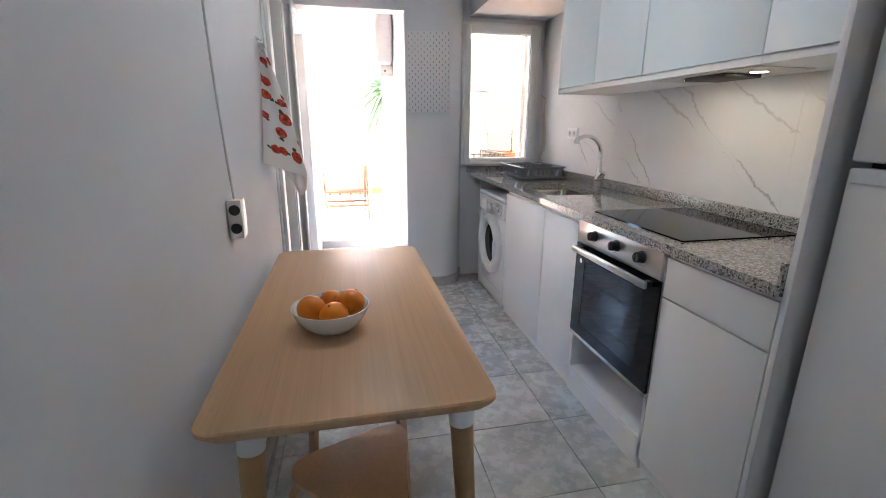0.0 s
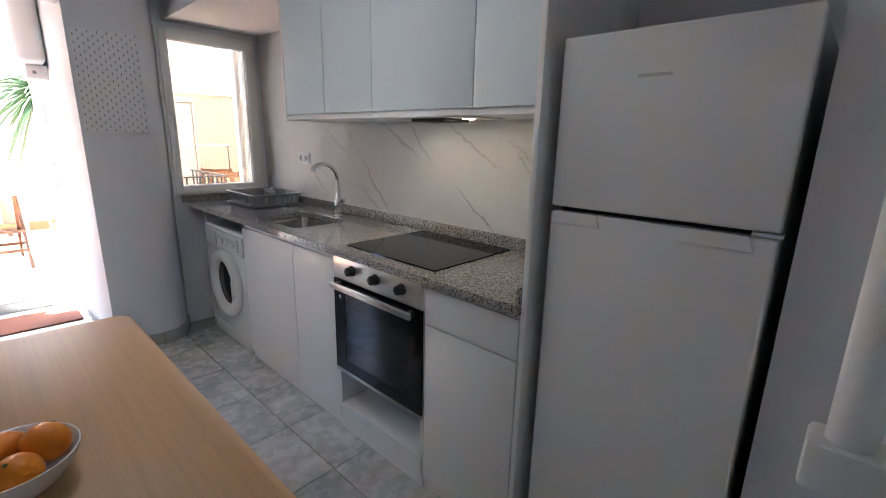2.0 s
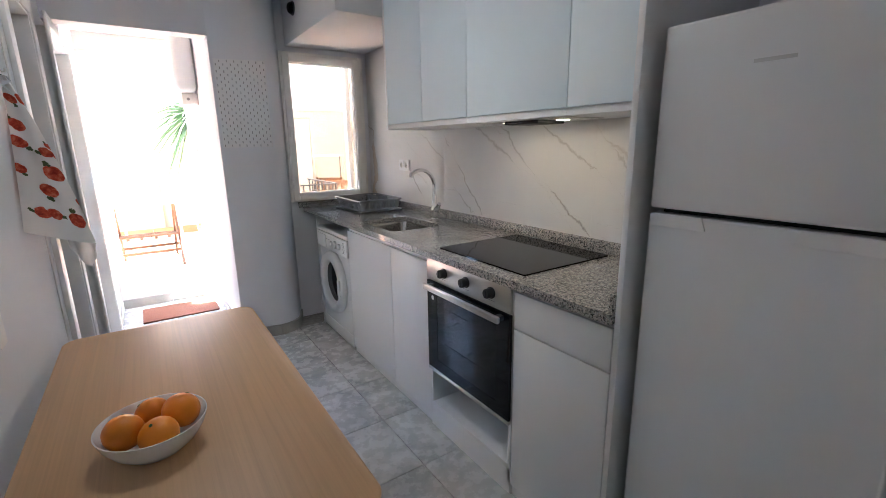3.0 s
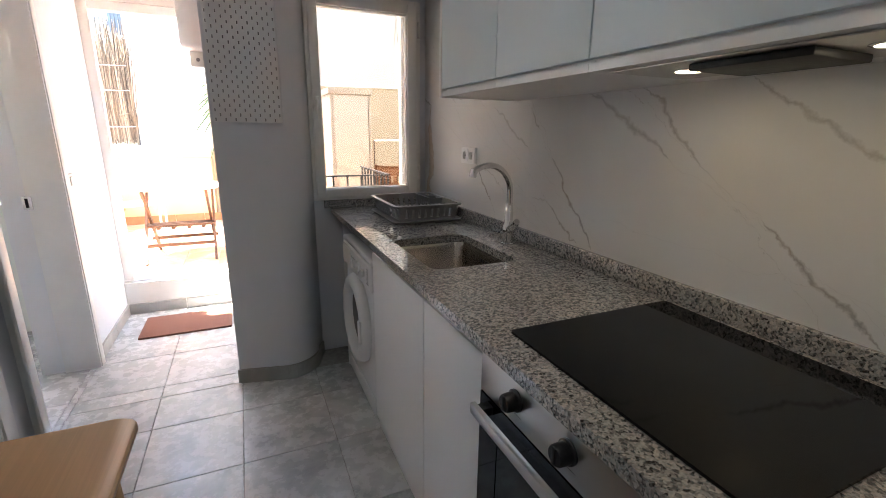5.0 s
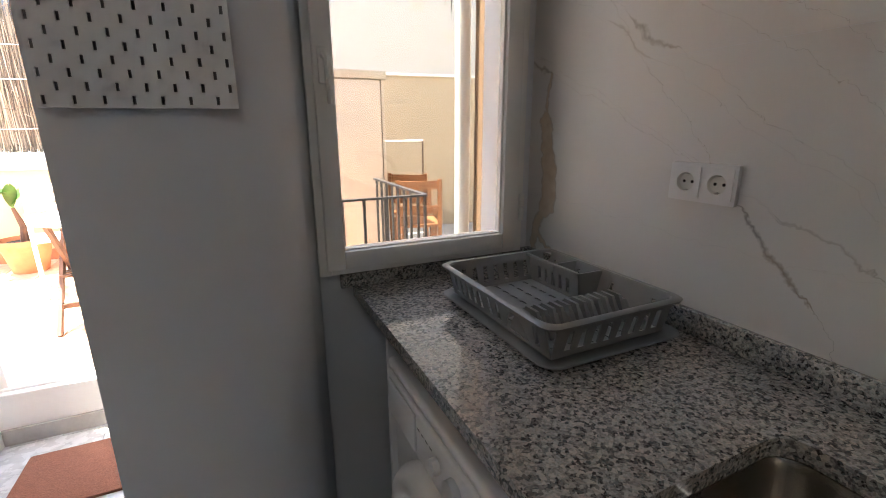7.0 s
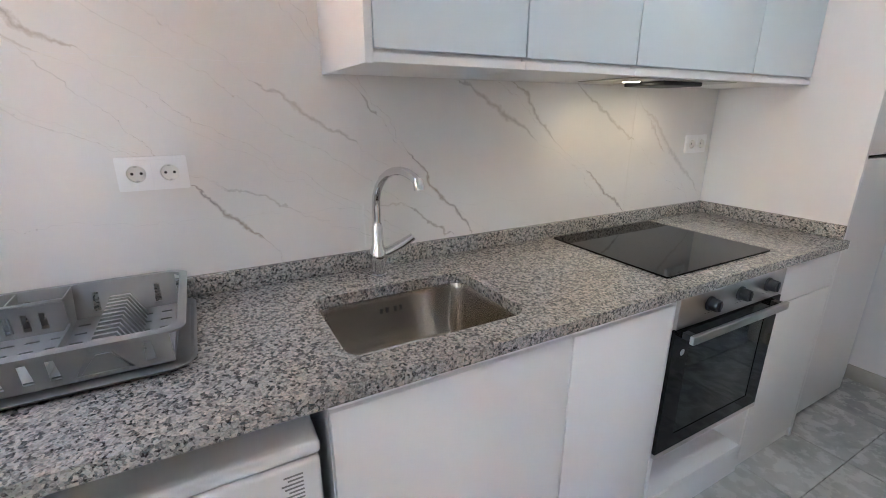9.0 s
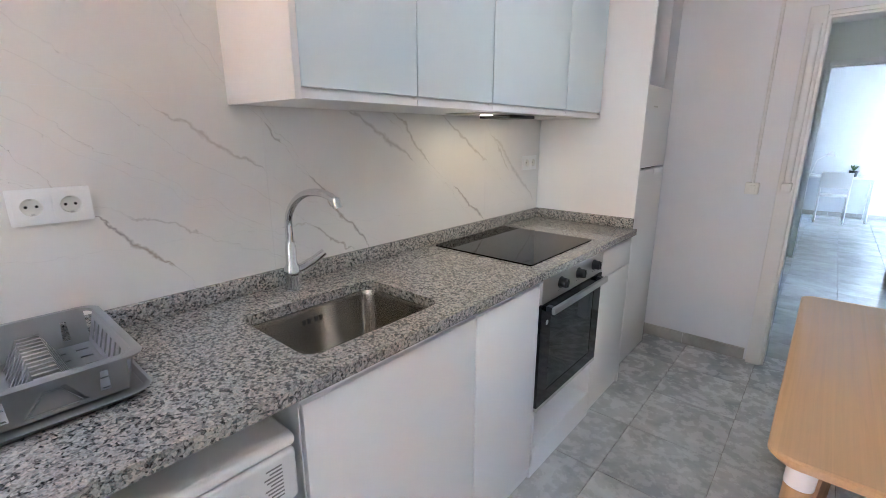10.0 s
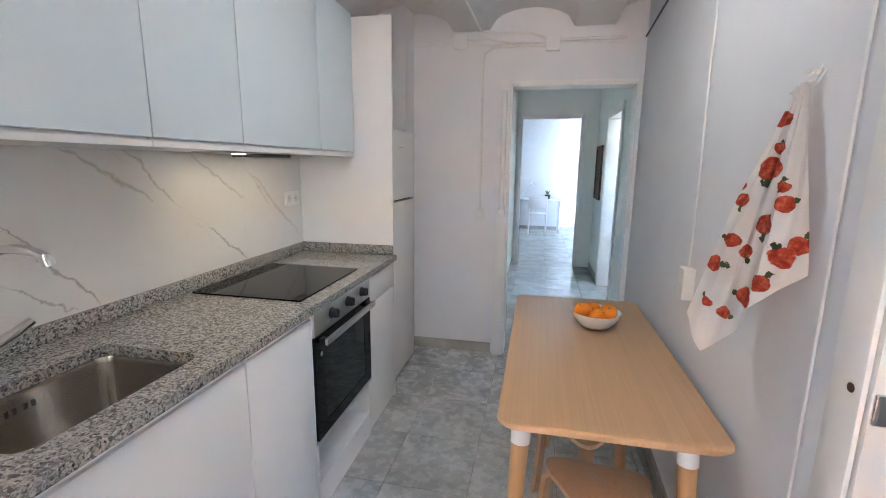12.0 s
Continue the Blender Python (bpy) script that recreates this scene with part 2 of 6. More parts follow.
FLOORTILE = floor_tile_material("grey_stoneware", (0.50, 0.51, 0.505), (0.36, 0.375, 0.38), (0.60, 0.61, 0.60), 0.27)
HALLTILE = floor_tile_material("glossy_hall_stoneware", (0.44, 0.45, 0.42), (0.35, 0.36, 0.335), (0.52, 0.53, 0.50), 0.2)
SKIRT = floor_tile_material("skirting_stoneware", (0.40, 0.385, 0.36), (0.32, 0.31, 0.29), (0.48, 0.47, 0.44), 0.5)
COTTO = floor_tile_material("terracotta_paving", (0.60, 0.33, 0.20), (0.48, 0.24, 0.14), (0.70, 0.45, 0.31), 0.6)


def granite():
    m = Mat("speckled_granite", (0.4, 0.4, 0.4), 0.16, coat=0.25)
    wob = m.n.new("ShaderNodeVectorMath")
    wob.operation = "MULTIPLY_ADD"
    m.link(m.noise(120.0, 2.0)["Color"], wob.inputs[0])
    wob.inputs[1].default_value = (0.006, 0.006, 0.006)
    m.link(m.pos(), wob.inputs[2])

    def cells(scale):
        v = m.n.new("ShaderNodeTexVoronoi")
        v.inputs["Scale"].default_value = scale
        m.link(wob.outputs[0], v.inputs["Vector"])
        s = m.n.new("ShaderNodeSeparateColor")
        m.link(v.outputs["Color"], s.inputs[0])
        return s.outputs[0]
    big, small = cells(170.0), cells(340.0)
    c1 = m.ramp(big, [(0.0, (0.045, 0.043, 0.043)), (0.20, (0.18, 0.172, 0.168)), (0.38, (0.34, 0.32, 0.30)), (0.62, (0.45, 0.43, 0.405)), (0.86, (0.56, 0.50, 0.45))], "CONSTANT")
    c2 = m.ramp(small, [(0.0, (0.025, 0.024, 0.025)), (0.28, (0.22, 0.28, 0.29)), (0.5, (0.42, 0.40, 0.375)), (0.8, (0.60, 0.57, 0.54))], "CONSTANT")
    cloud = m.noise(9.0, 3.0)["Fac"]
    m.color(m.mix(m.math("MULTIPLY_ADD", cloud, 0.5, 0.05, clamp=True), c1, c2))
    m.roughness(m.math("MULTIPLY_ADD", big, 0.06, 0.06))
    return m.m


GRANITE = granite()


def marble():
    """White marble-look porcelain with single drawn veins, in metres along and up the wall."""
    m = Mat("veined_white_porcelain", (0.78, 0.76, 0.73), 0.33)
    sep = m.n.new("ShaderNodeSeparateXYZ")
    m.link(m.pos(), sep.inputs[0])
    nz = m.noise(7.0, 5.0, 0.65)
    nsep = m.n.new("ShaderNodeSeparateColor")
    m.link(nz["Color"], nsep.inputs[0])
    y = m.math("MULTIPLY_ADD", nsep.outputs[0], 0.10, m.math("SUBTRACT", sep.outputs[1], 0.05))
    z = m.math("MULTIPLY_ADD", nsep.outputs[1], 0.10, m.math("SUBTRACT", sep.outputs[2], 0.05))
    fine = m.noise(60.0, 4.0)["Fac"]
    veins = [  # y, z to y, z, half width, strength
        (2.55, 1.62, 2.39, 1.545, 0.012, 0.7), (2.20, 1.655, 2.035, 1.55, 0.006, 0.4), (2.12, 1.65, 1.97, 1.55, 0.010, 0.6),
        (1.79, 1.24, 1.64, 1.07, 0.010, 0.85), (1.73, 1.24, 1.54, 1.145, 0.005, 0.4), (1.62, 1.51, 1.34, 1.32, 0.010, 0.45),
        (1.335, 1.475, 1.275, 1.405, 0.007, 0.6), (1.18, 1.31, 0.93, 0.995, 0.010, 0.8), (1.19, 1.125, 1.0, 0.99, 0.007, 0.65),
        (1.30, 1.13, 1.19, 1.125, 0.005, 0.35), (1.0, 1.52, 0.66, 1.33, 0.016, 0.5), (0.78, 1.53, 0.55, 1.31, 0.010, 0.55),
        (0.39, 1.19, 0.13, 0.995, 0.010, 0.75), (0.48, 1.53, 0.13, 1.30, 0.012, 0.5), (0.10, 1.46, -0.40, 1.03, 0.016, 0.35),
        (0.05, 1.40, -0.10, 1.24, 0.007, 0.4)]
    total = None
    for y0, z0, y1, z1, w, s in veins:
        length = math.hypot(y1 - y0, z1 - z0)
        dy, dz = (y1 - y0) / length, (z1 - z0) / length
        along = m.math("MULTIPLY_ADD", y, dy, m.math("MULTIPLY_ADD", z, dz, -(y0 * dy + z0 * dz)))
        off = m.math("ABSOLUTE", m.math("MULTIPLY_ADD", y, dz, m.math("MULTIPLY_ADD", z, -dy, -(y0 * dz - z0 * dy))))
        mid = m.math("ABSOLUTE", m.math("SUBTRACT", along, length / 2))
        taper = m.math("SUBTRACT", 1.0, m.math("MULTIPLY", m.math("POWER", m.math("DIVIDE", mid, length / 2), 3.0), 1.0), clamp=True)
        wide = m.math("MULTIPLY", taper, w * 0.8)
        v = m.math("MULTIPLY", m.math("SUBTRACT", 1.0, m.math("DIVIDE", off, m.math("ADD", wide, 0.0005)), clamp=True), s)
        total = v if total is None else m.math("MAXIMUM", total, v)
    core = m.math("MULTIPLY", total, m.math("MULTIPLY_ADD", fine, 0.9, 0.5), clamp=True)
    cloud = m.noise(1.6, 5.0)["Fac"]
    base = m.ramp(cloud, [(0.3, (0.72, 0.71, 0.69)), (0.7, (0.80, 0.78, 0.76))])
    veincol = m.ramp(nsep.outputs[2], [(0.38, (0.23, 0.22, 0.215)), (0.66, (0.36, 0.29, 0.22))])
    c = m.mix(core, base, veincol)
    # the broad tan vein by the window
    path = [(2.40, 1.545, 2.42, 1.42, 0.006), (2.425, 1.42, 2.39, 1.30, 0.026), (2.40, 1.30, 2.40, 1.14, 0.032), (2.40, 1.16, 2.46, 0.995, 0.016), (2.43, 1.06, 2.37, 1.00, 0.007)]
    patch = None
    for y0, z0, y1, z1, w in path:
        length = math.hypot(y1 - y0, z1 - z0)
        dy, dz = (y1 - y0) / length, (z1 - z0) / length
        along = m.math("MULTIPLY_ADD", y, dy, m.math("MULTIPLY_ADD", z, dz, -(y0 * dy + z0 * dz)))
        off = m.math("ABSOLUTE", m.math("MULTIPLY_ADD", y, dz, m.math("MULTIPLY_ADD", z, -dy, -(y0 * dz - z0 * dy))))
        beyond = m.math("MAXIMUM", m.math("SUBTRACT", m.math("ABSOLUTE", m.math("SUBTRACT", along, length / 2)), length / 2), 0.0)
        d = m.math("SUBTRACT", m.math("ADD", off, beyond), w)
        patch = d if patch is None else m.math("MINIMUM", patch, d)
    inside = m.math("MULTIPLY", m.math("SUBTRACT", 0.0, patch), 300.0, clamp=True)
    edge = m.math("SUBTRACT", 1.0, m.math("MULTIPLY", m.math("ABSOLUTE", patch), 220.0), clamp=True)
    tan = m.ramp(m.noise(30.0, 5.0)["Fac"], [(0.3, (0.58, 0.45, 0.32)), (0.7, (0.70, 0.60, 0.48))])
    c = m.mix(m.math("MULTIPLY", inside, 0.85), c, tan)
    c = m.mix(m.math("MULTIPLY", edge, 0.5), c, (0.34, 0.25, 0.17))
    m.color(c)
    m.roughness(m.math("MULTIPLY_ADD", cloud, 0.1, 0.28))
    return m.m


MARBLE = marble()


def bamboo(name, c, axis=1):
    m = Mat(name, c, 0.42)
    sc = [150.0, 150.0, 150.0]
    sc[axis] = 3.0
    strip = [90.0, 90.0, 0.01]
    strip[axis] = 0.9
    g = m.noise(1.0, 5.0, 0.6, m.mapped(tuple(sc)))["Fac"]
    w = m.n.new("ShaderNodeTexVoronoi")
    w.inputs["Scale"].default_value = 1.0
    m.link(m.mapped(tuple(strip)), w.inputs["Vector"])
    s = m.n.new("ShaderNodeSeparateColor")
    m.link(w.outputs["Color"], s.inputs[0])
    lo = tuple(v * 0.875 for v in c)
    hi = tuple(min(1, v * 1.09) for v in c)
    a = m.math("MULTIPLY_ADD", s.outputs[0], 0.16, m.math("MULTIPLY_ADD", g, 0.6, 0.12))
    m.color(m.ramp(a, [(0.25, lo), (0.5, c), (0.75, hi)]))
    m.roughness(m.math("MULTIPLY_ADD", g, 0.2, 0.32))
    m.bump(g, 0.06, 0.0006)
    return m.m


BAMBOO = bamboo("bamboo_veneer", (0.60, 0.372, 0.20))
BAMBOO_UP = bamboo("bamboo_leg", (0.50, 0.29, 0.13), 2)
BIRCH = bamboo("bent_birch_ply", (0.56, 0.33, 0.19), 2)


def orange_peel():
    m = Mat("orange_peel", (0.85, 0.32, 0.02), 0.38)
    n1 = m.noise(14.0, 3.0)["Fac"]
    m.color(m.ramp(n1, [(0.3, (0.76, 0.20, 0.004)), (0.7, (0.84, 0.27, 0.01))]))
    m.bump(m.noise(420.0, 2.0)["Fac"], 0.35, 0.001)
    return m.m


ORANGE = orange_peel()


def mat_doormat():
    m = Mat("brown_coir", (0.22, 0.09, 0.05), 0.95)
    n = m.noise(260.0, 3.0)["Fac"]
    m.color(m.ramp(n, [(0.3, (0.13, 0.05, 0.03)), (0.7, (0.30, 0.125, 0.075))]))
    m.bump(n, 0.8, 0.004)
    return m.m


COIR = mat_doormat()


def towel_cloth():
    """Off-white cotton printed with red strawberries and green leaves."""
    m = Mat("strawberry_print_cotton", (0.8, 0.78, 0.74), 0.85)
    sep = m.n.new("ShaderNodeSeparateXYZ")
    m.link(m.n.new("ShaderNodeUVMap").outputs[0], sep.inputs[0])
    nz = m.noise(28.0, 3.0)
    ns = m.n.new("ShaderNodeSeparateColor")
    m.link(nz["Color"], ns.inputs[0])
    y = m.math("MULTIPLY_ADD", ns.outputs[0], 0.02, m.math("SUBTRACT", sep.outputs[0], 0.01))
    z = m.math("MULTIPLY_ADD", ns.outputs[1], 0.02, m.math("SUBTRACT", sep.outputs[1], 0.01))
    berries = [  # across the cloth, height, radius, leaf angle in degrees
        (1.974, 1.593, 0.021, -20), (1.989, 1.526, 0.017, 80), (1.976, 1.480, 0.031, -100), (1.929, 1.406, 0.022, -100), (1.921, 1.442, 0.011, 90),
        (2.018, 1.441, 0.018, 80), (2.031, 1.404, 0.022, 30), (1.994, 1.354, 0.030, -90), (1.923, 1.308, 0.021, 160), (1.957, 1.285, 0.021, -70),
        (1.892, 1.245, 0.026, 0), (2.042, 1.287, 0.027, 120), (2.065, 1.317, 0.024, 60), (2.010, 1.221, 0.026, 60), (1.976, 1.177, 0.029, 170), (1.891, 1.145, 0.018, 120), (1.925, 1.122, 0.019, -20),
        (1.938, 1.598, 0.020, -90), (1.887, 1.514, 0.028, 110), (1.848, 1.459, 0.028, -60), (1.899, 1.422, 0.022, 180), (1.785, 1.373, 0.021, -90), (1.869, 1.348, 0.033, 90), (1.813, 1.293, 0.030, -120), (1.737, 1.225, 0.025, 150), (1.770, 1.215, 0.024, -40), (1.827, 1.186, 0.032, 80)]
    red, leaf = None, None
    for by, bz, r, ang in berries:
        d = m.math("SQRT", m.math("ADD", m.math("POWER", m.math("SUBTRACT", y, by), 2.0), m.math("POWER", m.math("SUBTRACT", z, bz), 2.0)))
        d = m.math("DIVIDE", d, r * 0.86)
        red = d if red is None else m.math("MINIMUM", red, d)
        ly, lz = by + r * 1.05 * math.cos(radians(ang)), bz + r * 1.05 * math.sin(radians(ang))
        q = m.math("SQRT", m.math("ADD", m.math("POWER", m.math("SUBTRACT", y, ly), 2.0), m.math("POWER", m.math("SUBTRACT", z, lz), 2.0)))
        q = m.math("DIVIDE", q, r * 0.38)
        leaf = q if leaf is None else m.math("MINIMUM", leaf, q)
    inr = m.math("MULTIPLY", m.math("SUBTRACT", 1.0, red), 12.0, clamp=True)
    inl = m.math("MULTIPLY", m.math("SUBTRACT", m.math("MULTIPLY_ADD", m.noise(150.0, 2.0)["Fac"], 1.4, 0.15), leaf), 8.0, clamp=True)
    reds = m.ramp(m.noise(70.0, 4.0)["Fac"], [(0.3, (0.36, 0.035, 0.018)), (0.52, (0.62, 0.095, 0.045)), (0.72, (0.76, 0.28, 0.16))])
    cloth = m.ramp(m.noise(9.0, 4.0)["Fac"], [(0.3, (0.88, 0.87, 0.85)), (0.7, (0.93, 0.92, 0.90))])
    c = m.mix(inr, cloth, reds)
    c = m.mix(inl, c, (0.10, 0.13, 0.06))
    m.color(c)
    m.bump(m.noise(700.0, 2.0)["Fac"], 0.3, 0.0006)
    t = m.n.new("ShaderNodeBsdfTranslucent")
    m.link(c, t.inputs[0])
    mx = m.n.new("ShaderNodeMixShader")
    mx.inputs[0].default_value = 0.15
    m.link(m.b.outputs[0], mx.inputs[1])
    m.link(t.outputs[0], mx.inputs[2])
    m.link(mx.outputs[0], m.n["Material Output"].inputs[0])
    return m.m


TOWEL = towel_cloth()


def pane_glass(name, tint=(1, 1, 1)):
    m = Mat(name)
    t = m.n.new("ShaderNodeBsdfTransparent")
    t.inputs[0].default_value = (*tint, 1)
    g = m.n.new("ShaderNodeBsdfGlossy")
    g.inputs["Roughness"].default_value = 0.02
    lw = m.n.new("ShaderNodeLayerWeight")
    lw.inputs[0].default_value = 0.5
    fac = m.math("MULTIPLY_ADD", m.math("POWER", lw.outputs["Facing"], 4.0), 0.9, 0.04)
    mx = m.n.new("ShaderNodeMixShader")
    m.link(fac, mx.inputs[0])
    m.link(t.outputs[0], mx.inputs[1])
    m.link(g.outputs[0], mx.inputs[2])
    m.link(mx.outputs[0], m.n["Material Output"].inputs[0])
    return m.m


GLASS = pane_glass("window_glass", (0.72, 0.71, 0.68))
OVENGLASS = pane_glass("smoked_oven_glass", (0.12, 0.13, 0.13))


def lit(name, color, strength):
    m = Mat(name, color, 0.4)
    m.b.inputs["Emission Color"].default_value = (*color, 1)
    m.b.inputs["Emission Strength"].default_value = strength
    return m.m


LED = lit("warm_led", (1.0, 0.84, 0.58), 2.2)
def sheer():
    m = Mat("sheer_white_voile", (0.82, 0.84, 0.86), 0.8)
    t = m.n.new("ShaderNodeBsdfTranslucent")
    t.inputs[0].default_value = (0.85, 0.88, 0.92, 1)
    mx = m.n.new("ShaderNodeMixShader")
    m.link(m.math("MULTIPLY_ADD", m.noise(40.0, 3.0)["Fac"], 0.3, 0.45), mx.inputs[0])
    m.link(m.b.outputs[0], mx.inputs[1])
    m.link(t.outputs[0], mx.inputs[2])
    m.link(mx.outputs[0], m.n["Material Output"].inputs[0])
    return m.m


SHEER = sheer()
# glow of the ceiling lamp that is added to brighten the kitchen
OPAL = lit("added_lamp_glow", (1.0, 0.97, 0.92), 0.52)
CURTAIN = mottled("sheer_white_curtain", (0.82, 0.84, 0.86), 0.8, 0.04, 6)

# ---- the large structure ----
XL, XP, YN, YW, ZC = -2.03, -2.0, -1.25, 2.50, 2.42  # party wall, its passage stretch, near wall, window wall, underside of the beams
TOP = 2.62


def structure(name, bm, material, label, category, smooth=False):
    return solid(name, bm, material, label, category, "structure", smooth=smooth)


# floors
bm = bmesh.new()
box(bm, -3.5, 0.15, -1.40, 2.72, -0.12, -0.004)
box(bm, -3.5, -1.1, 2.72, 3.67, -0.12, -0.004)
FLOOR = structure("floor", bm, GROUT, "kitchen floor of mottled grey stoneware tiles with thin joints", "floor")
HALLFLOOR = structure("floor_hall", B(-3.6, 0.6, -8.60, -1.40, -0.12, -0.004), GROUT, "hall and bedroom floor of glossy grey-green tiles", "floor")
TERRACE = structure("pavement", B(-5.0, 3.5, 3.67, 7.6, -0.2, 0.121), GROUT, "terrace paving of terracotta tiles in full sun", "paving")
structure("ground", B(-400, 400, -400, 400, -3.2, -3.0), GROUT, "street level ground below the terrace", "ground")

# the counter wall


def xw(y):
    """The party wall is slightly out of square with the counter wall."""
    return -2.06 + 0.033 * (y - 0.26)


WALL_E = structure("wall_east", B(0.0006, 0.16, YN - 0.15, 2.72, 0, TOP), WALL, "long kitchen wall behind the counter, white with marble-look tiles", "wall")

# the party wall on the table side, with two doorways
bm = bmesh.new()
prism(bm, [(-2.26, YN - 0.15), (xw(YN - 0.15), YN - 0.15), (xw(1.27), 1.27), (-2.26, 1.27)], 0, TOP)
for y0, y1, z0, z1, x1 in ((1.78, 2.02, 0, TOP, XL), (2.80, 3.80, 0, TOP, XP), (1.27, 1.78, 2.05, TOP, XL), (2.02, 2.80, 2.05, TOP, XL)):
    box(bm, -2.26, x1, y0, y1, z0, z1)
structure("wall_west", bm, WALL, "white painted plaster wall beside the table with two doorways", "wall")

# the near wall with the hall doorway
bm = bmesh.new()
box(bm, -1.225, 0.0, YN - 0.15, YN, 0, TOP)
box(bm, -2.15, -1.225, YN - 0.15, YN, 2.05, TOP)
structure("wall_south", bm, WALL, "white painted plaster wall with the hall doorway", "wall")

structure("wall_projection", B(-0.50, -0.0005, YN + 0.0005, -1.043, 0, TOP), WALL, "plastered wall projection beside the fridge", "wall")

# the window wall, with the rounded pier and the passage beside it
bm = bmesh.new()
box(bm, -0.72, 0.012, YW, 2.72, 0, 0.99)
box(bm, -0.72, 0.012, YW, 2.72, 2.13, TOP)
box(bm, -0.055, 0.012, YW, 2.72, 0.99, 2.13)
structure("wall_north", bm, WALL, "white plaster wall round the kitchen window", "wall")
plan = [(-1.21, 2.285), (-0.95, 2.225)]
for i in range(9):
    a = radians(-78 + 74 * i / 8)
    plan.append((-0.955 + 0.205 * math.cos(a) * 1.0, 2.43 + 0.205 * math.sin(a)))
plan += [(-0.722, 2.47), (-0.722, 2.72), (-1.05, 2.72), (-1.05, 3.67), (-1.21, 3.67)]
bm = prism(bmesh.new(), plan, 0, TOP)
PIER = structure("wall_pier", bm, WALL, "rounded white plaster pier between window and terrace passage", "pier", True)
bm = bmesh.new()
box(bm, XL, -1.21, 2.285, 2.42, 2.14, TOP)
structure("lintel", bm, WALL, "plaster lintel over the passage to the terrace", "lintel")
bm = bmesh.new()
box(bm, XL, -1.21, 2.42, 3.67, 2.36, TOP)
structure("ceiling_passage", bm, CEIL, "white passage ceiling", "ceiling")
bm = bmesh.new()
box(bm, XL, -1.05, 3.67, 3.80, 2.22, TOP + 0.3)
box(bm, -1.21, -1.05, 3.67, 3.80, 0.236, 2.22)
structure("wall_terrace_door", bm, WALL_WARM, "white outer wall round the terrace door", "wall")
structure("step", B(XP, -1.21, 3.66, 3.80, 0.0, 0.25, bevel=0.006), WALL_WARM, "white step up to the terrace threshold", "step")
# the gap here belongs to the unseen window added to light the side room
bm = bmesh.new()
for a in ((-5.0, -3.35, 0, 3.0), (-2.55, -2.22, 0, 3.0), (-3.35, -2.55, 0, 0.9), (-3.35, -2.55, 2.2, 3.0)):
    box(bm, a[0], a[1], 3.67, 3.83, a[2], a[3])
structure("wall_house", bm, WALL_WARM, "white outer house wall", "wall")
structure("soffit", B(-0.655, -0.0015, 1.4365, YW - 0.0005, 2.17, TOP), CEIL, "boxed white plaster soffit beside the wall cabinets", "soffit")
# two unseen upper walls, added to keep sun and sky off the yard
structure("wall_shade_upper", B(-5.0, 3.5, 2.56, 2.70, 3.0, 6.5), WALL_WARM, "unseen wall added over the kitchen to shade the yard", "wall")
structure("wall_shade_upper_2", B(-2.2, -1.05, 2.7005, 3.80, 2.93, 6.5), WALL_WARM, "unseen block added over the passage to shade the yard", "wall")
structure("wall_yard_return", B(0.10, 0.22, 2.7205, 3.06, 0.125, 2.75), TAN, "tan rendered return wall outside the kitchen window", "wall")
structure("wall_house_2", B(0.16, 3.5, 2.55, 2.72, 0, 3.0), WALL_WARM, "white outer house wall", "wall")

# unseen round ceiling lamp, added to brighten the table side of the room
LX, LY, LZ = -1.35, 0.45, ZC + 0.05
ob = thing("unseen_ceiling_lamp", (LX, LY, LZ), "round white ceiling lamp, unseen, added to brighten the kitchen", "lamp")
part("base", lathe(bmesh.new(), [(0.18, LZ + 0.06), (0.195, LZ - 0.005), (0.19, LZ - 0.02)], (LX, LY, 0), 32), ENAMEL, ob)
part("diffuser", lathe(bmesh.new(), [(0.185, LZ - 0.0205), (0.18, LZ - 0.045), (0.13, LZ - 0.072), (0.03, LZ - 0.085)], (LX, LY, 0), 32), OPAL, ob, "glowing opal glass of the added lamp")


# ceiling of shallow vaults between beams
sec = [(0.16, 2.70), (-2.22, 2.70), (-2.22, ZC + 0.02)]
for x0, x1 in ((-1.90, -1.64), (-1.06, -0.80), (-0.24, 0.16)):
    prev = sec[-1][0]
    for i in range(1, 12):
        u = i / 12
        sec.append((prev + (x0 - prev) * u, ZC + 0.135 * (1 - (2 * u - 1) ** 2) ** 0.5))
    sec += [(x0, ZC), (x1, ZC)]
sec = sec[:3] + [p for p in sec[3:]]
bm = bmesh.new()
prism(bm, sec, YN - 0.15, 2.72, "y")
structure("ceiling", bm, CEIL, "white ceiling of shallow brick vaults between plastered beams", "ceiling", True)

# hall and bedroom beyond
bm = bmesh.new()
box(bm, -1.10, -0.98, -4.65, -1.40, 0, TOP)
structure("wall_hall_1", bm, GREENISH, "pale grey-green hall wall", "wall")
bm = bmesh.new()
for y0, y1, z0, z1 in ((-4.65, -3.62, 0, TOP), (-2.72, -1.40, 0, TOP), (-3.62, -2.72, 2.05, TOP)):
    box(bm, -2.36, -2.24, y0, y1, z0, z1)
structure("wall_hall_2", bm, GREENISH, "pale grey-green hall wall with a white doorway", "wall")
bm = bmesh.new()
box(bm, -1.17, -0.98, -4.77, -4.65, 0, TOP)
box(bm, -2.36, -2.02, -4.77, -4.65, 0, TOP)
box(bm, -2.02, -1.17, -4.77, -4.65, 2.17, TOP)
structure("wall_hall_end", bm, GREENISH, "pale wall with the bedroom doorway", "wall")
structure("wall_room_back", B(-3.6, 0.6, -8.72, -8.60, 0, TOP), ROOMBLUE, "pale blue bedroom wall", "wall")
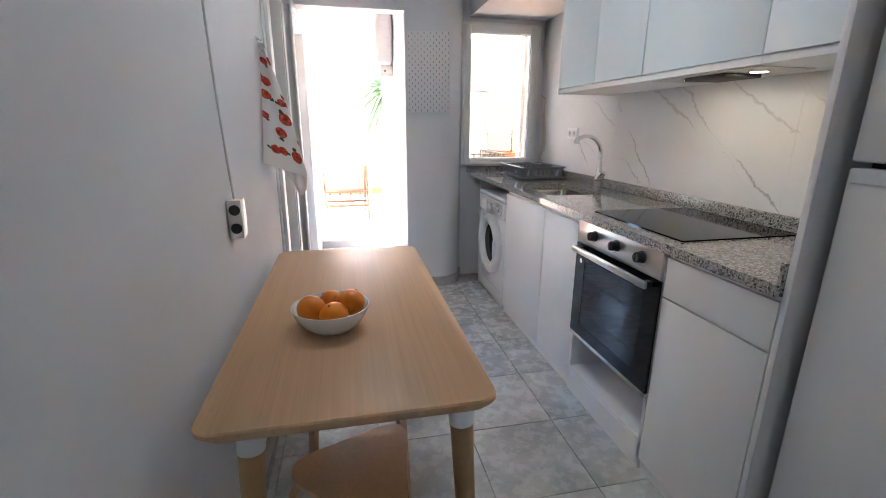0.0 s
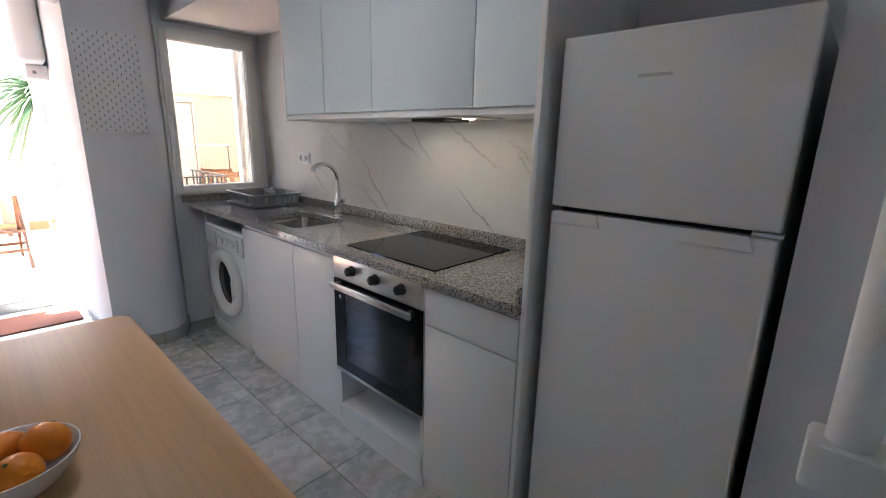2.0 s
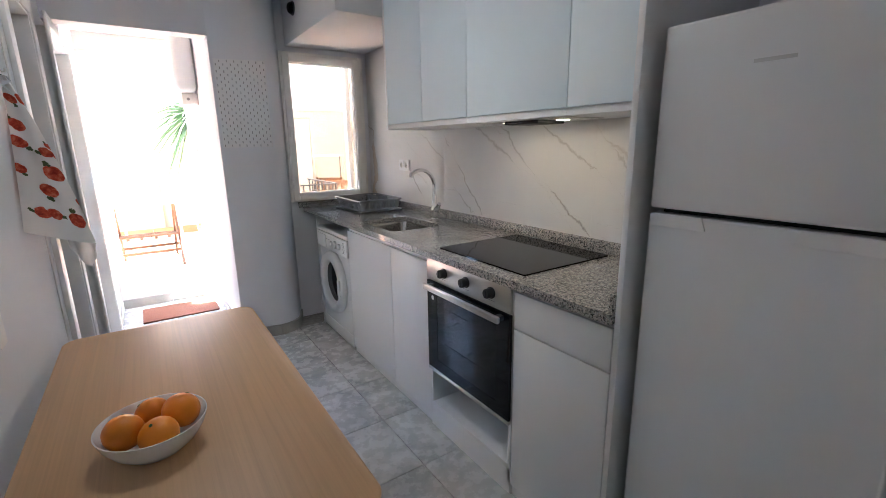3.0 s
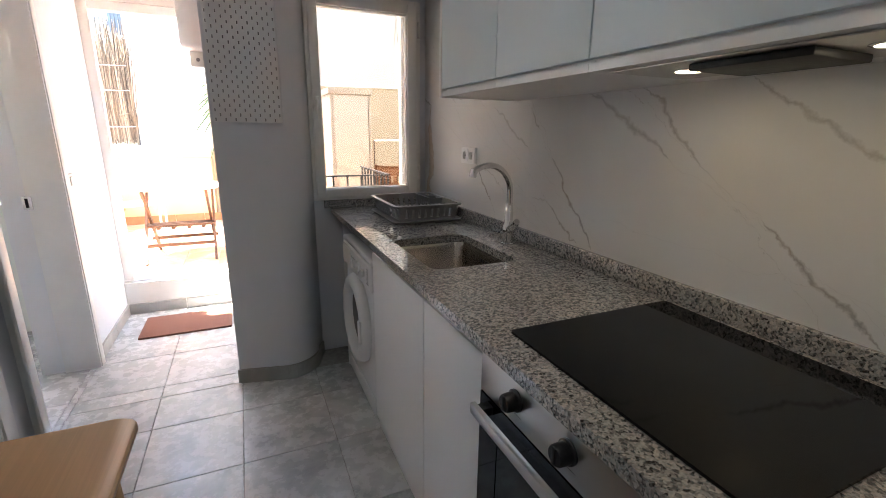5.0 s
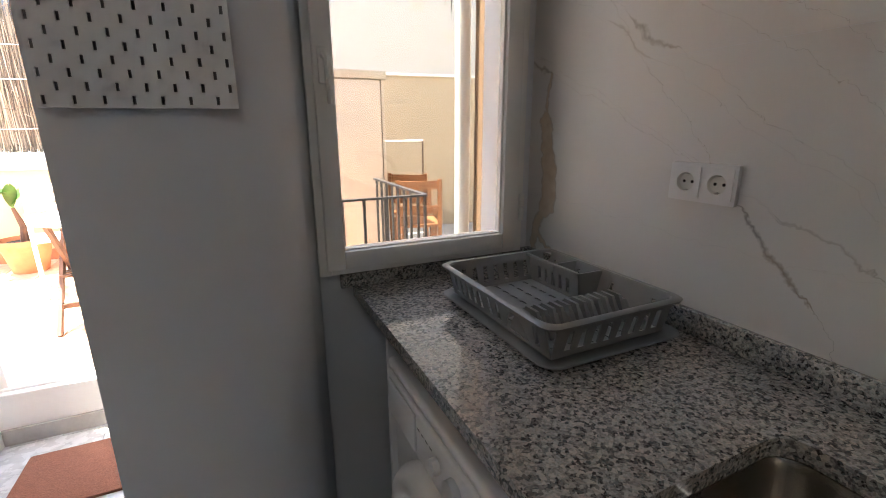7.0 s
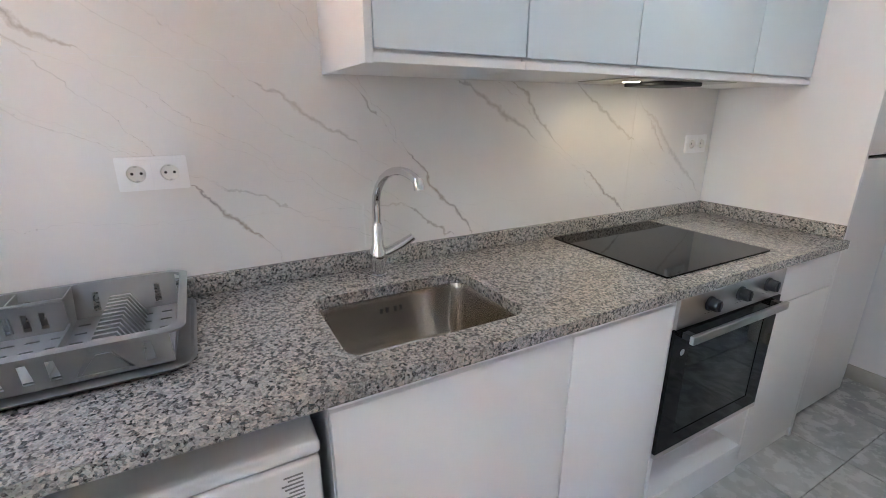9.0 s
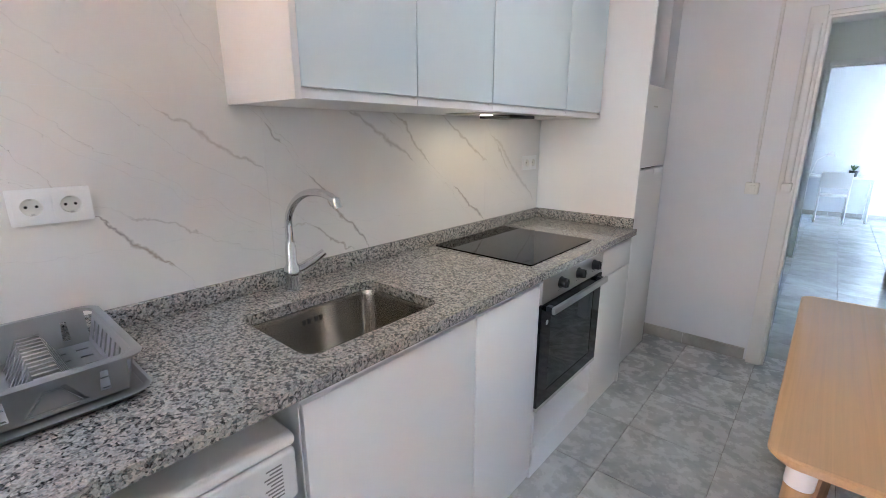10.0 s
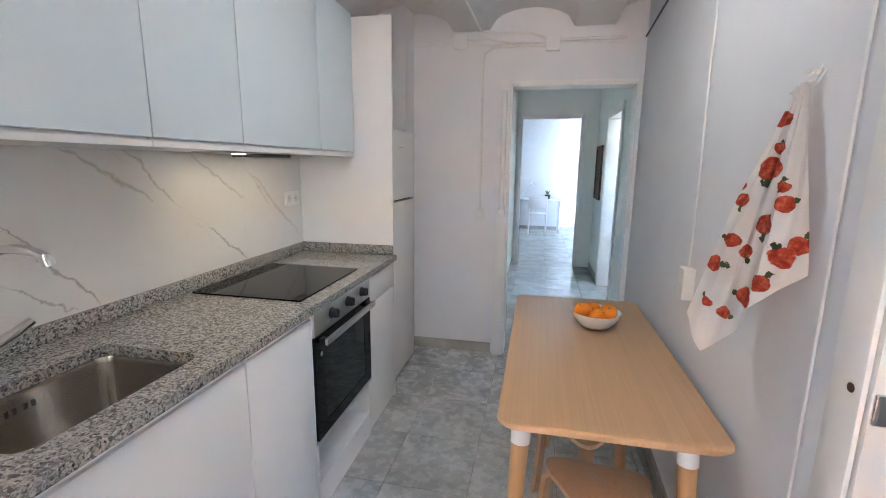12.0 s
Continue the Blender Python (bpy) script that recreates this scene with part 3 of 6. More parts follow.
structure("wall_room_1", B(0.6, 0.72, -8.72, -4.77, 0, TOP), ROOMBLUE, "pale blue bedroom wall", "wall")
bm = bmesh.new()
for y0, y1, z0, z1 in ((-8.60, -8.35, 0, TOP), (-7.25, -4.77, 0, TOP), (-8.35, -7.25, 2.25, TOP)):
    box(bm, -3.22, -3.1, y0, y1, z0, z1)
structure("wall_room_2", bm, ROOMBLUE, "bedroom wall with a tall bright window opening", "wall")
bm = bmesh.new()
box(bm, -0.98, 0.6, -4.77, -4.65, 0, TOP)
box(bm, -3.22, -2.36, -4.77, -4.65, 0, TOP)
structure("wall_room_front", bm, ROOMBLUE, "pale bedroom wall", "wall")
# unseen room and window, added so that daylight through door_4 brightens the hall
bm = bmesh.new()
for y0, y1, z0, z1 in ((-4.77, -3.40, 0, TOP), (-2.75, -1.40, 0, TOP), (-3.40, -2.75, 0, 1.1), (-3.40, -2.75, 2.0, TOP)):
    box(bm, -3.72, -3.60, y0, y1, z0, z1)
box(bm, -3.60, -2.36, -1.52, -1.40, 0, TOP)
structure("wall_light_room", bm, GREENISH, "pale walls of an unseen room added with a window to light the hall", "wall")
structure("ceiling_hall", B(-3.72, 0.72, -8.72, -1.40, TOP, TOP + 0.1), CEIL, "white flat hall ceiling", "ceiling")

# the small room behind the two side doorways
bm = bmesh.new()
box(bm, -3.5, -3.4, 0.6, 3.67, 0, TOP)
box(bm, -3.4, -2.22, 0.5, 0.6, 0, TOP)
# window opening out of view, added to light the side rooms and cabinet fronts
for a in ((-3.4, -3.35, 0, TOP), (-2.55, -2.22, 0, TOP), (-3.35, -2.55, 0, 0.9), (-3.35, -2.55, 2.2, TOP)):
    box(bm, a[0], a[1], 3.57, 3.67, a[2], a[3])
box(bm, -3.4, -2.22, 1.86, 1.94, 0, TOP)
structure("wall_side_room", bm, GREENISH, "grey-green walls of the side rooms with an unseen window opening added for light", "wall")
structure("ceiling_side_room", B(-3.5, -2.22, 0.5, 3.67, TOP, TOP + 0.1), CEIL, "white side room ceiling", "ceiling")


# skirtings
def skirting(runs):
    """Runs of (x0, y0, x1, y1, nx, ny): the foot of a wall and the way into the room."""
    bm = bmesh.new()
    for x0, y0, x1, y1, nx, ny in runs:
        n = max(1, round(math.hypot(x1 - x0, y1 - y0) / 0.41))
        for i in range(n):
            u0, u1 = i / n, (i + 1) / n - 0.004 / math.hypot(x1 - x0, y1 - y0)
            ax, ay, bx, by = x0 + (x1 - x0) * u0, y0 + (y1 - y0) * u0, x0 + (x1 - x0) * u1, y0 + (y1 - y0) * u1
            ox, oy = nx * 0.011, ny * 0.011
            loft(bm, [[(ax, ay, 0), (bx, by, 0), (bx + ox, by + oy, 0), (ax + ox, ay + oy, 0)],
                      [(ax, ay, 0.082), (bx, by, 0.082), (bx + ox, by + oy, 0.079), (ax + ox, ay + oy, 0.079)]])
    return bm


runs = [(-1.13, YN, -0.02, YN, 0, 1), (xw(YN + 0.02), YN + 0.02, xw(1.19), 1.19, 1, 0), (XP, 2.87, XP, 3.655, 1, 0), (XP + 0.012, 3.66, -1.215, 3.66, 0, -1)]
structure("baseboard", skirting(runs), SKIRT, "low grey-beige tile skirting along the kitchen walls", "baseboard")
bm = bmesh.new()
outline = plan[:12]
for a, b in zip(outline, outline[1:]):
    d = (Vector(b) - Vector(a)).normalized()
    nx, ny = d.y, -d.x
    loft(bm, [[(a[0], a[1], 0), (b[0], b[1], 0), (b[0] + nx * 0.011, b[1] + ny * 0.011, 0), (a[0] + nx * 0.011, a[1] + ny * 0.011, 0)],
              [(a[0], a[1], 0.085), (b[0], b[1], 0.085), (b[0] + nx * 0.011, b[1] + ny * 0.011, 0.082), (a[0] + nx * 0.011, a[1] + ny * 0.011, 0.082)]])
box(bm, -1.221, -1.2105, 2.285, 3.655, 0, 0.082)
structure("baseboard_pier", bm, SKIRT, "grey-beige tile skirting round the pier", "baseboard")
structure("baseboard_hall", skirting([(-1.10, -4.64, -1.10, -1.42, -1, 0), (-2.24, -4.64, -2.24, -3.70, 1, 0), (-3.0, -8.60, 0.5, -8.60, 0, 1)]), SKIRT, "grey tile skirting in hall and bedroom", "baseboard")


# door casings
def casing(name, axis, wall, way, a0, a1, z1, w, label, depth=0.16, proud=0.02):
    """A painted frame round an opening: axis 'y' means the opening runs along y in a wall at x = wall."""
    ob = thing(name, (wall, a0, 0) if axis == "y" else (a0, wall, 0), label, "door frame", kind="structure")
    for pname, b0, b1, c0, c1 in (("jamb", a0 - w, a0, 0, z1 + w), ("jamb", a1, a1 + w, 0, z1 + w), ("head", a0, a1, z1, z1 + w)):
        lo, hi = sorted((wall, wall + way * proud))
        bm = bmesh.new()
        if axis == "y":
            box(bm, lo, hi, b0, b1, c0, c1, bevel=0.004)
        else:
            box(bm, b0, b1, lo, hi, c0, c1, bevel=0.004)
        part(pname, bm, TRIM, ob)
    for pname, b0, b1, c0, c1 in (("lining", a0, a0 + 0.014, 0, z1), ("lining", a1 - 0.014, a1, 0, z1), ("lining", a0 + 0.014, a1 - 0.014, z1 - 0.014, z1)):
        lo, hi = sorted((wall + way * proud * 0.6, wall - way * (depth + 0.004)))
        bm = bmesh.new()
        if axis == "y":
            box(bm, lo, hi, b0, b1, c0, c1, bevel=0.002)
        else:
            box(bm, b0, b1, lo, hi, c0, c1, bevel=0.002)
        part(pname, bm, TRIM, ob)
    return ob


d1 = casing("door_1", "x", YN, 1, -2.085, -1.225, 2.05, 0.022, "worn white painted frame of the hall doorway")
d2 = casing("door_2", "y", XL, 1, 1.27, 1.78, 2.05, 0.085, "white painted frame of a narrow side doorway")
lf = part("leaf", B(-2.66, -2.20, 1.735, 1.770, 0.012, 2.03, bevel=0.003), TRIM, d2, "white door leaf swung open")
part("edge_strip", B(-2.199, -2.19, 1.738, 1.762, 0.012, 2.03), TRIM, d2)
d3 = casing("door_3", "y", XL + 0.045, 1, 2.02, 2.80, 2.05, 0.06, "white painted frame of the wide side doorway", proud=0.014)
part("strike_plate", box(bmesh.new(), -2.165, -2.125, 2.776, 2.786, 0.97, 1.04, bevel=0.002), CHROME, d3, "steel strike plate")
part("strike_plate", box(bmesh.new(), XL - 0.03, XL + 0.01, 1.284, 1.292, 1.055, 1.11, bevel=0.002), CHROME, d2, "steel strike plate")
part("keyhole", lathe(bmesh.new(), [(0.009, XL + 0.0195), (0.009, XL + 0.0215)], (0, 1.245, 1.10), 12, "x"), DARKWOOD, d2, "brown worn bolt hole")
part("strike_hole", B(-2.152, -2.14, 2.7725, 2.7765, 0.98, 1.03), BLACKGAP, d3, "dark strike hole")
d4 = casing("door_4", "y", -2.24, 1, -3.62, -2.72, 2.05, 0.07, "white painted frame of the hall side door", depth=0.12)
d5 = casing("door_5", "x", -4.65, 1, -2.02, -1.17, 2.17, 0.05, "pale frame of the bedroom doorway", depth=0.12)
# leaf set open to let the added room light the hall
leaf = part("leaf", B(-3.20, -2.37, -3.64, -3.602, 0.01, 2.03, bevel=0.003), TRIM, d4, "white panelled leaf swung open into the added hall room")
part("panel", B(-3.08, -2.49, -3.602, -3.594, 1.15, 1.9, bevel=0.003), TRIM, leaf)
part("panel", B(-3.08, -2.49, -3.602, -3.594, 0.2, 0.95, bevel=0.003), TRIM, leaf)
part("door_handle", tube(bmesh.new(), [(-3.12, -3.60, 1.05), (-3.12, -3.545, 1.05), (-3.10, -3.54, 1.05), (-3.01, -3.54, 1.05)], 0.011), CHROME, leaf, "chrome lever handle")
# the old bolt block low on the hall doorway frame
part("architrave", B(-1.222, -1.145, YN + 0.0205, YN + 0.034, 0, 2.10, bevel=0.004), TRIM, d1, "broad painted architrave")
part("bolt_block", B(-1.215, -1.165, YN + 0.0345, YN + 0.122, 1.12, 1.17, bevel=0.006), TRIM, d1, "paint-covered wooden block")
part("latch_bead", lathe(bmesh.new(), [(0.018, 1.1705), (0.02, 1.5), (0.02, 2.0)], (-1.19, YN + 0.092, 0), 14), TRIM, d1, "rounded painted bead")

# terrace door, standing open, and its fixed frame
ob = thing("door_6", (-2.0, 3.70, 0.25), "white aluminium terrace door frame with hinges, door open", "door", kind="structure")
part("jamb", B(XP, XP + 0.06, 3.70, 3.76, 0.25, 2.22, bevel=0.003), ALU, ob)
part("jamb", B(-1.27, -1.21, 3.70, 3.76, 0.25, 2.22, bevel=0.003), ALU, ob)
part("head", B(XP + 0.06, -1.27, 3.70, 3.76, 2.16, 2.22, bevel=0.003), ALU, ob)
part("threshold", B(XP, -1.21, 3.69, 3.77, 0.25, 0.265, bevel=0.003), ALU, ob)
for z in (0.42, 1.24, 2.0):
    part("hinge", lathe(bmesh.new(), [(0.009, z), (0.009, z + 0.09)], (XP + 0.062, 3.692, 0), 10), ALU, ob, "white knuckle hinge")
leaf = part("leaf", B(-2.52, -2.02, 3.84, 3.885, 0.27, 2.15, bevel=0.004), ALU, ob, "door leaf folded back against the outer wall")

# kitchen window
ob = thing("window_1", (-0.39, 2.47, 0.99), "white aluminium casement window over the counter, closed", "window", kind="structure")
X0, X1, Z0, Z1 = -0.722, -0.052, 0.992, 2.125
for nm, a in (("frame_stile", (X0, X0 + 0.035, Z0, Z1)), ("frame_stile", (X1 - 0.035, X1, Z0, Z1)), ("frame_rail", (X0 + 0.035, X1 - 0.035, Z0, Z0 + 0.03)), ("frame_rail", (X0 + 0.035, X1 - 0.035, Z1 - 0.035, Z1))):
    part(nm, B(a[0], a[1], 2.455, 2.53, a[2], a[3], bevel=0.003), ALU, ob)
for nm, a in (("sash_stile", (X0 + 0.02, X0 + 0.07, Z0 + 0.018, Z1 - 0.02)), ("sash_stile", (X1 - 0.085, X1 - 0.03, Z0 + 0.018, Z1 - 0.02)), ("sash_rail", (X0 + 0.07, X1 - 0.085, Z0 + 0.018, Z0 + 0.07)), ("sash_rail", (X0 + 0.07, X1 - 0.085, Z1 - 0.075, Z1 - 0.02))):
    part(nm, B(a[0], a[1], 2.437, 2.5, a[2], a[3], bevel=0.005), ALU, ob)
bm = bmesh.new()
for a in ((X0 + 0.07, X0 + 0.073, Z0 + 0.07, Z1 - 0.075), (X1 - 0.092, X1 - 0.085, Z0 + 0.07, Z1 - 0.075), (X0 + 0.073, X1 - 0.092, Z0 + 0.07, Z0 + 0.074), (X0 + 0.073, X1 - 0.092, Z1 - 0.081, Z1 - 0.075)):
    box(bm, a[0], a[1], 2.452, 2.49, a[2], a[3])
part("gasket", bm, ALU, ob, "narrow glazing bead")
p = part("pane", B(X0 + 0.07, X1 - 0.085, 2.468, 2.474, Z0 + 0.07, Z1 - 0.075), GLASS, ob)
p.visible_shadow = False
bm = box(bmesh.new(), X0 + 0.03, X0 + 0.058, 2.425, 2.437, 1.50, 1.585, bevel=0.004)
tube(bm, [(X0 + 0.044, 2.435, 1.565), (X0 + 0.044, 2.40, 1.565), (X0 + 0.046, 2.393, 1.555), (X0 + 0.05, 2.393, 1.45)], 0.009)
part("handle", bm, ALU, ob, "white window handle")
for z in (1.10, 1.93):
    bm = lathe(bmesh.new(), [(0.009, z), (0.009, z + 0.04)], (X1 - 0.012, 2.445, 0), 10)
    lathe(bm, [(0.009, z + 0.046), (0.009, z + 0.086)], (X1 - 0.012, 2.445, 0), 10)
    part("hinge", bm, ALU, ob, "white knuckle hinge")

# ---- kitchen run ----
CT, CF, PY = 0.94, -0.622, -0.425  # counter top, counter front, face of the fridge panel
SINK = (-0.53, -0.19, 1.09, 1.555)
ob = thing("worktop", (-0.31, 1.0, CT), "speckled grey granite worktop with sink cut-out and low upstand", "worktop")
part("slab", holed(bmesh.new(), [(CF, PY), (-0.001, PY), (-0.001, YW - 0.002), (CF, YW - 0.002)], [rrect(*SINK, 0.045)], CT - 0.032, CT), GRANITE, ob, smooth=False)
part("upstand", B(-0.021, -0.001, PY + 0.02, YW - 0.022, CT + 0.0005, CT + 0.056, bevel=0.003), GRANITE, ob)
part("upstand", B(CF + 0.02, -0.001, PY, PY + 0.02, CT + 0.0005, CT + 0.056, bevel=0.003), GRANITE, ob)
part("upstand", B(-0.66, -0.001, YW - 0.022, YW - 0.002, CT + 0.0005, CT + 0.05, bevel=0.003), GRANITE, ob)

# sink
ob = thing("kitchen_sink", (-0.36, 1.34, CT - 0.2), "undermounted brushed stainless steel sink bowl", "sink")
sx0, sx1, sy0, sy1 = SINK
rings = []
for inset, z, r in ((-0.012, CT - 0.033, 0.05), (0.0, CT - 0.034, 0.045), (0.004, CT - 0.05, 0.045), (0.012, CT - 0.18, 0.045), (0.02, CT - 0.2, 0.04), (0.04, CT - 0.212, 0.03), (0.13, CT - 0.217, 0.02)):
    rings.append([(x, y, z) for x, y in rrect(sx0 + inset, sx1 - inset, sy0 + inset, sy1 - inset, r, 8)])
part("bowl", loft(bmesh.new(), rings, first=False), SINKSTEEL, ob)
bm = bmesh.new()
for k in (-0.03, -0.012, 0.014, 0.032):
    box(bm, sx1 - 0.0078, sx1 - 0.002, 1.33 + k - 0.004, 1.33 + k + 0.004, CT - 0.083, CT - 0.066)
part("overflow_slot", bm, BLACKGAP, ob, "black overflow slots")
bm = lathe(bmesh.new(), [(0.045, 0), (0.045, 0.003), (0.036, 0.004), (0.03, 0.002)], (-0.36, 1.34, CT - 0.216), 24)
dn = part("drain", bm, CHROME, ob, "chrome drain strainer")
for k in range(8):
    a = k * math.pi / 4
    part("strainer_hole", lathe(bmesh.new(), [(0.0048, 0.0), (0.0048, 0.0012)], (-0.36 + 0.021 * math.cos(a), 1.34 + 0.021 * math.sin(a), CT - 0.2142), 10), BLACKGAP, dn, "dark round hole", smooth=False)
part("strainer_hole", lathe(bmesh.new(), [(0.0055, 0.0), (0.0055, 0.0012)], (-0.36, 1.34, CT - 0.2142), 10), BLACKGAP, dn, "dark round hole", smooth=False)

# tap
ob = thing("kitchen_tap", (-0.09, 1.325, CT), "chrome swan-neck mixer tap behind the sink", "tap")
tx, ty = -0.09, 1.325
bm = lathe(bmesh.new(), [(0.027, CT), (0.027, CT + 0.004), (0.0225, CT + 0.007), (0.0225, CT + 0.044), (0.027, CT + 0.05), (0.0285, CT + 0.062), (0.025, CT + 0.078), (0.0185, CT + 0.092), (0.0168, CT + 0.15), (0.0145, CT + 0.154), (0.014, CT + 0.165)], (tx, ty, 0), 24)
part("body", bm, CHROME, ob)
pts, rs = [(tx, ty, CT + 0.155)], [0.0125]
dirv = Vector((-0.97, -0.23, 0))
for i in range(0, 15):
    a = radians(180 - 124 * i / 14)
    p = Vector((tx, ty, CT + 0.215)) + dirv * (0.128 + 0.128 * math.cos(a)) + Vector((0, 0, 0.115 * math.sin(a)))
    pts.append(tuple(p))
    rs.append(0.0122)
part("spout", tube(bmesh.new(), pts, rs, 14), CHROME, ob)
e = Vector(pts[-1])
part("aerator", tube(bmesh.new(), [e + Vector((0, 0, 0.008)), e + dirv * 0.003 + Vector((0, 0, -0.004)), e + dirv * 0.008 + Vector((0, 0, -0.022))], [0.012, 0.0145, 0.0138], 14), CHROME, ob)
part("lever", tube(bmesh.new(), [(tx, ty - 0.01, CT + 0.062), (tx - 0.01, ty - 0.035, CT + 0.072), (tx - 0.02, ty - 0.07, CT + 0.09), (tx - 0.03, ty - 0.105, CT + 0.115)], [0.019, 0.0175, 0.0155, 0.012], 12), CHROME, ob, "slanting chrome lever")

# hob
ob = thing("induction_hob", (-0.3, 0.29, CT), "frameless black glass induction hob set on the granite", "hob")
part("glass", prism(bmesh.new(), rrect(-0.548, -0.045, 0.0, 0.578, 0.008), CT + 0.0005, CT + 0.0065), BLACKGLASS, ob)

# base units
FX = -0.600


def door_front(ob, y0, y1, z0, z1, x=FX, name="door"):
    return part(name, B(x, x + 0.018, y0 + 0.0015, y1 - 0.0015, z0, z1, bevel=0.0015), GLOSSWHITE, ob)


def base_unit(name, y0, y1, label, fronts):
    ob = thing(name, (-0.3, (y0 + y1) / 2, 0), label, "cabinet", "base cabinets under the worktop")
    bm = bmesh.new()
    box(bm, FX + 0.019, -0.03, y0, y0 + 0.016, 0.10, CT - 0.033)
    box(bm, FX + 0.019, -0.03, y1 - 0.016, y1, 0.10, CT - 0.033)
    box(bm, FX + 0.019, -0.03, y0 + 0.016, y1 - 0.016, 0.10, 0.116)
    box(bm, -0.05, -0.03, y0 + 0.016, y1 - 0.016, 0.116, CT - 0.033)
    part("body", bm, GLOSSWHITE, ob, smooth=False)
    part("gola_rail", B(FX + 0.012, FX + 0.03, y0, y1, CT - 0.075, CT - 0.034, bevel=0.002), GLOSSWHITE, ob, "recessed handle rail")
    for z0, z1 in fronts:
        door_front(ob, y0, y1, z0, z1)
    part("plinth", B(FX + 0.012, FX + 0.027, y0, y1, 0.0, 0.099), GLOSSWHITE, ob, smooth=False)
    return ob


base_unit("sink_cabinet", 1.0, 1.62, "white handleless cabinet with one door under the sink", [(0.055, CT - 0.062)])
base_unit("base_cabinet", 0.598, 0.998, "narrow white handleless cabinet with one door beside the oven", [(0.055, CT - 0.062)])
base_unit("drawer_cabinet", -0.4235, -0.002, "narrow white cabinet with a drawer above a door", [(0.055, 0.742), (0.747, CT - 0.05)])

# oven housing with the open niche below
ob = thing("oven_cabinet", (-0.3, 0.3, 0), "white oven housing with an open niche under the oven", "cabinet", "base cabinets under the worktop")
bm = bmesh.new()
box(bm, FX, -0.03, 0.0005, 0.016, 0.055, CT - 0.033)
box(bm, FX, -0.03, 0.580, 0.5965, 0.055, CT - 0.033)
box(bm, FX, -0.03, 0.016, 0.580, 0.12, 0.138)
box(bm, FX + 0.03, -0.03, 0.016, 0.580, 0.31, 0.326)
box(bm, -0.05, -0.03, 0.016, 0.580, 0.138, 0.31)
part("body", bm, GLOSSWHITE, ob, smooth=False)
part("plinth", B(FX, FX + 0.018, 0.001, 0.597, 0.0, 0.119), GLOSSWHITE, ob)

# oven
ob = thing("built_in_oven", (-0.35, 0.3, 0.328), "built-in stainless steel oven with three knobs and a dark glass door", "oven")
part("control_panel", B(-0.612, -0.594, 0.004, 0.594, 0.80, 0.905, bevel=0.002), STEEL, ob, "brushed steel control panel")
for y in (0.115, 0.28, 0.445):
    bm = lathe(bmesh.new(), [(0.024, -0.612), (0.024, -0.617), (0.0205, -0.619), (0.0195, -0.640), (0.017, -0.643)], (0, y, 0.858), 24, "x")
    box(bm, -0.647, -0.642, y - 0.0045, y + 0.0045, 0.842, 0.876, bevel=0.001)
    part("knob", bm, BLACKPLASTIC, ob, "black round knob")
    part("knob_mark", B(-0.6122, -0.612, y - 0.02, y + 0.02, 0.8255, 0.8265), BLACKPLASTIC, ob, smooth=False)
part("cavity", box(box(box(box(box(bmesh.new(), -0.56, -0.05, 0.022, 0.03, 0.33, 0.79), -0.56, -0.05, 0.568, 0.576, 0.33, 0.79), -0.06, -0.05, 0.03, 0.568, 0.33, 0.79), -0.56, -0.06, 0.03, 0.568, 0.33, 0.338), -0.56, -0.06, 0.03, 0.568, 0.782, 0.79), BLACKPLASTIC, ob, smooth=False)
bm = bmesh.new()
for a in ((0.004, 0.594, 0.735, 0.796), (0.004, 0.594, 0.345, 0.40), (0.004, 0.085, 0.40, 0.735), (0.513, 0.594, 0.40, 0.735)):
    box(bm, -0.612, -0.57, a[0], a[1], a[2], a[3])
dr = part("door", bm, BLACKGLASS, ob, "black glass oven door", smooth=False)
p = part("door_window", B(-0.6105, -0.606, 0.085, 0.513, 0.40, 0.735), OVENGLASS, dr, "smoked glass window")
part("badge", lathe(bmesh.new(), [(0.011, -0.6131), (0.011, -0.612)], (0, 0.545, 0.715), 16, "x"), CHROME, dr, "small round steel badge")
part("trim", B(-0.613, -0.575, 0.003, 0.595, 0.328, 0.344, bevel=0.001), STEEL, ob, "steel bottom trim")
bm = box(bmesh.new(), -0.655, -0.64, 0.03, 0.568, 0.762, 0.79, bevel=0.004)
part("handle", bm, STEEL, dr, "flat steel bar handle")
for y in (0.04, 0.533):
    part("handle_foot", B(-0.641, -0.612, y, y + 0.025, 0.766, 0.786), BLACKPLASTIC, dr, smooth=False)
bm = bmesh.new()
tube(bm, [(-0.55, 0.035, 0.57), (-0.55, 0.565, 0.57)], 0.003, 6)
tube(bm, [(-0.12, 0.035, 0.57), (-0.12, 0.565, 0.57)], 0.003, 6)
for i in range(20):
    y = 0.05 + i * 0.0265
    tube(bm, [(-0.55, y, 0.572), (-0.12, y, 0.572)], 0.0016, 5)
part("shelf", bm, CHROME, ob, "chrome oven shelf")

# tall side panel and end panels
ob = solid("fridge_side_panel", B(-0.600, -0.001, PY - 0.02, PY - 0.001, 0, 2.30, bevel=0.0015), GLOSSWHITE, "tall white panel between worktop and fridge", "panel", origin=(-0.3, PY, 0))
ob = solid("end_panel", B(-0.598, -0.03, 2.252, 2.27, 0, CT - 0.033, bevel=0.0015), GLOSSWHITE, "white support panel under the worktop beside the washing machine", "panel", origin=(-0.3, 2.26, 0))

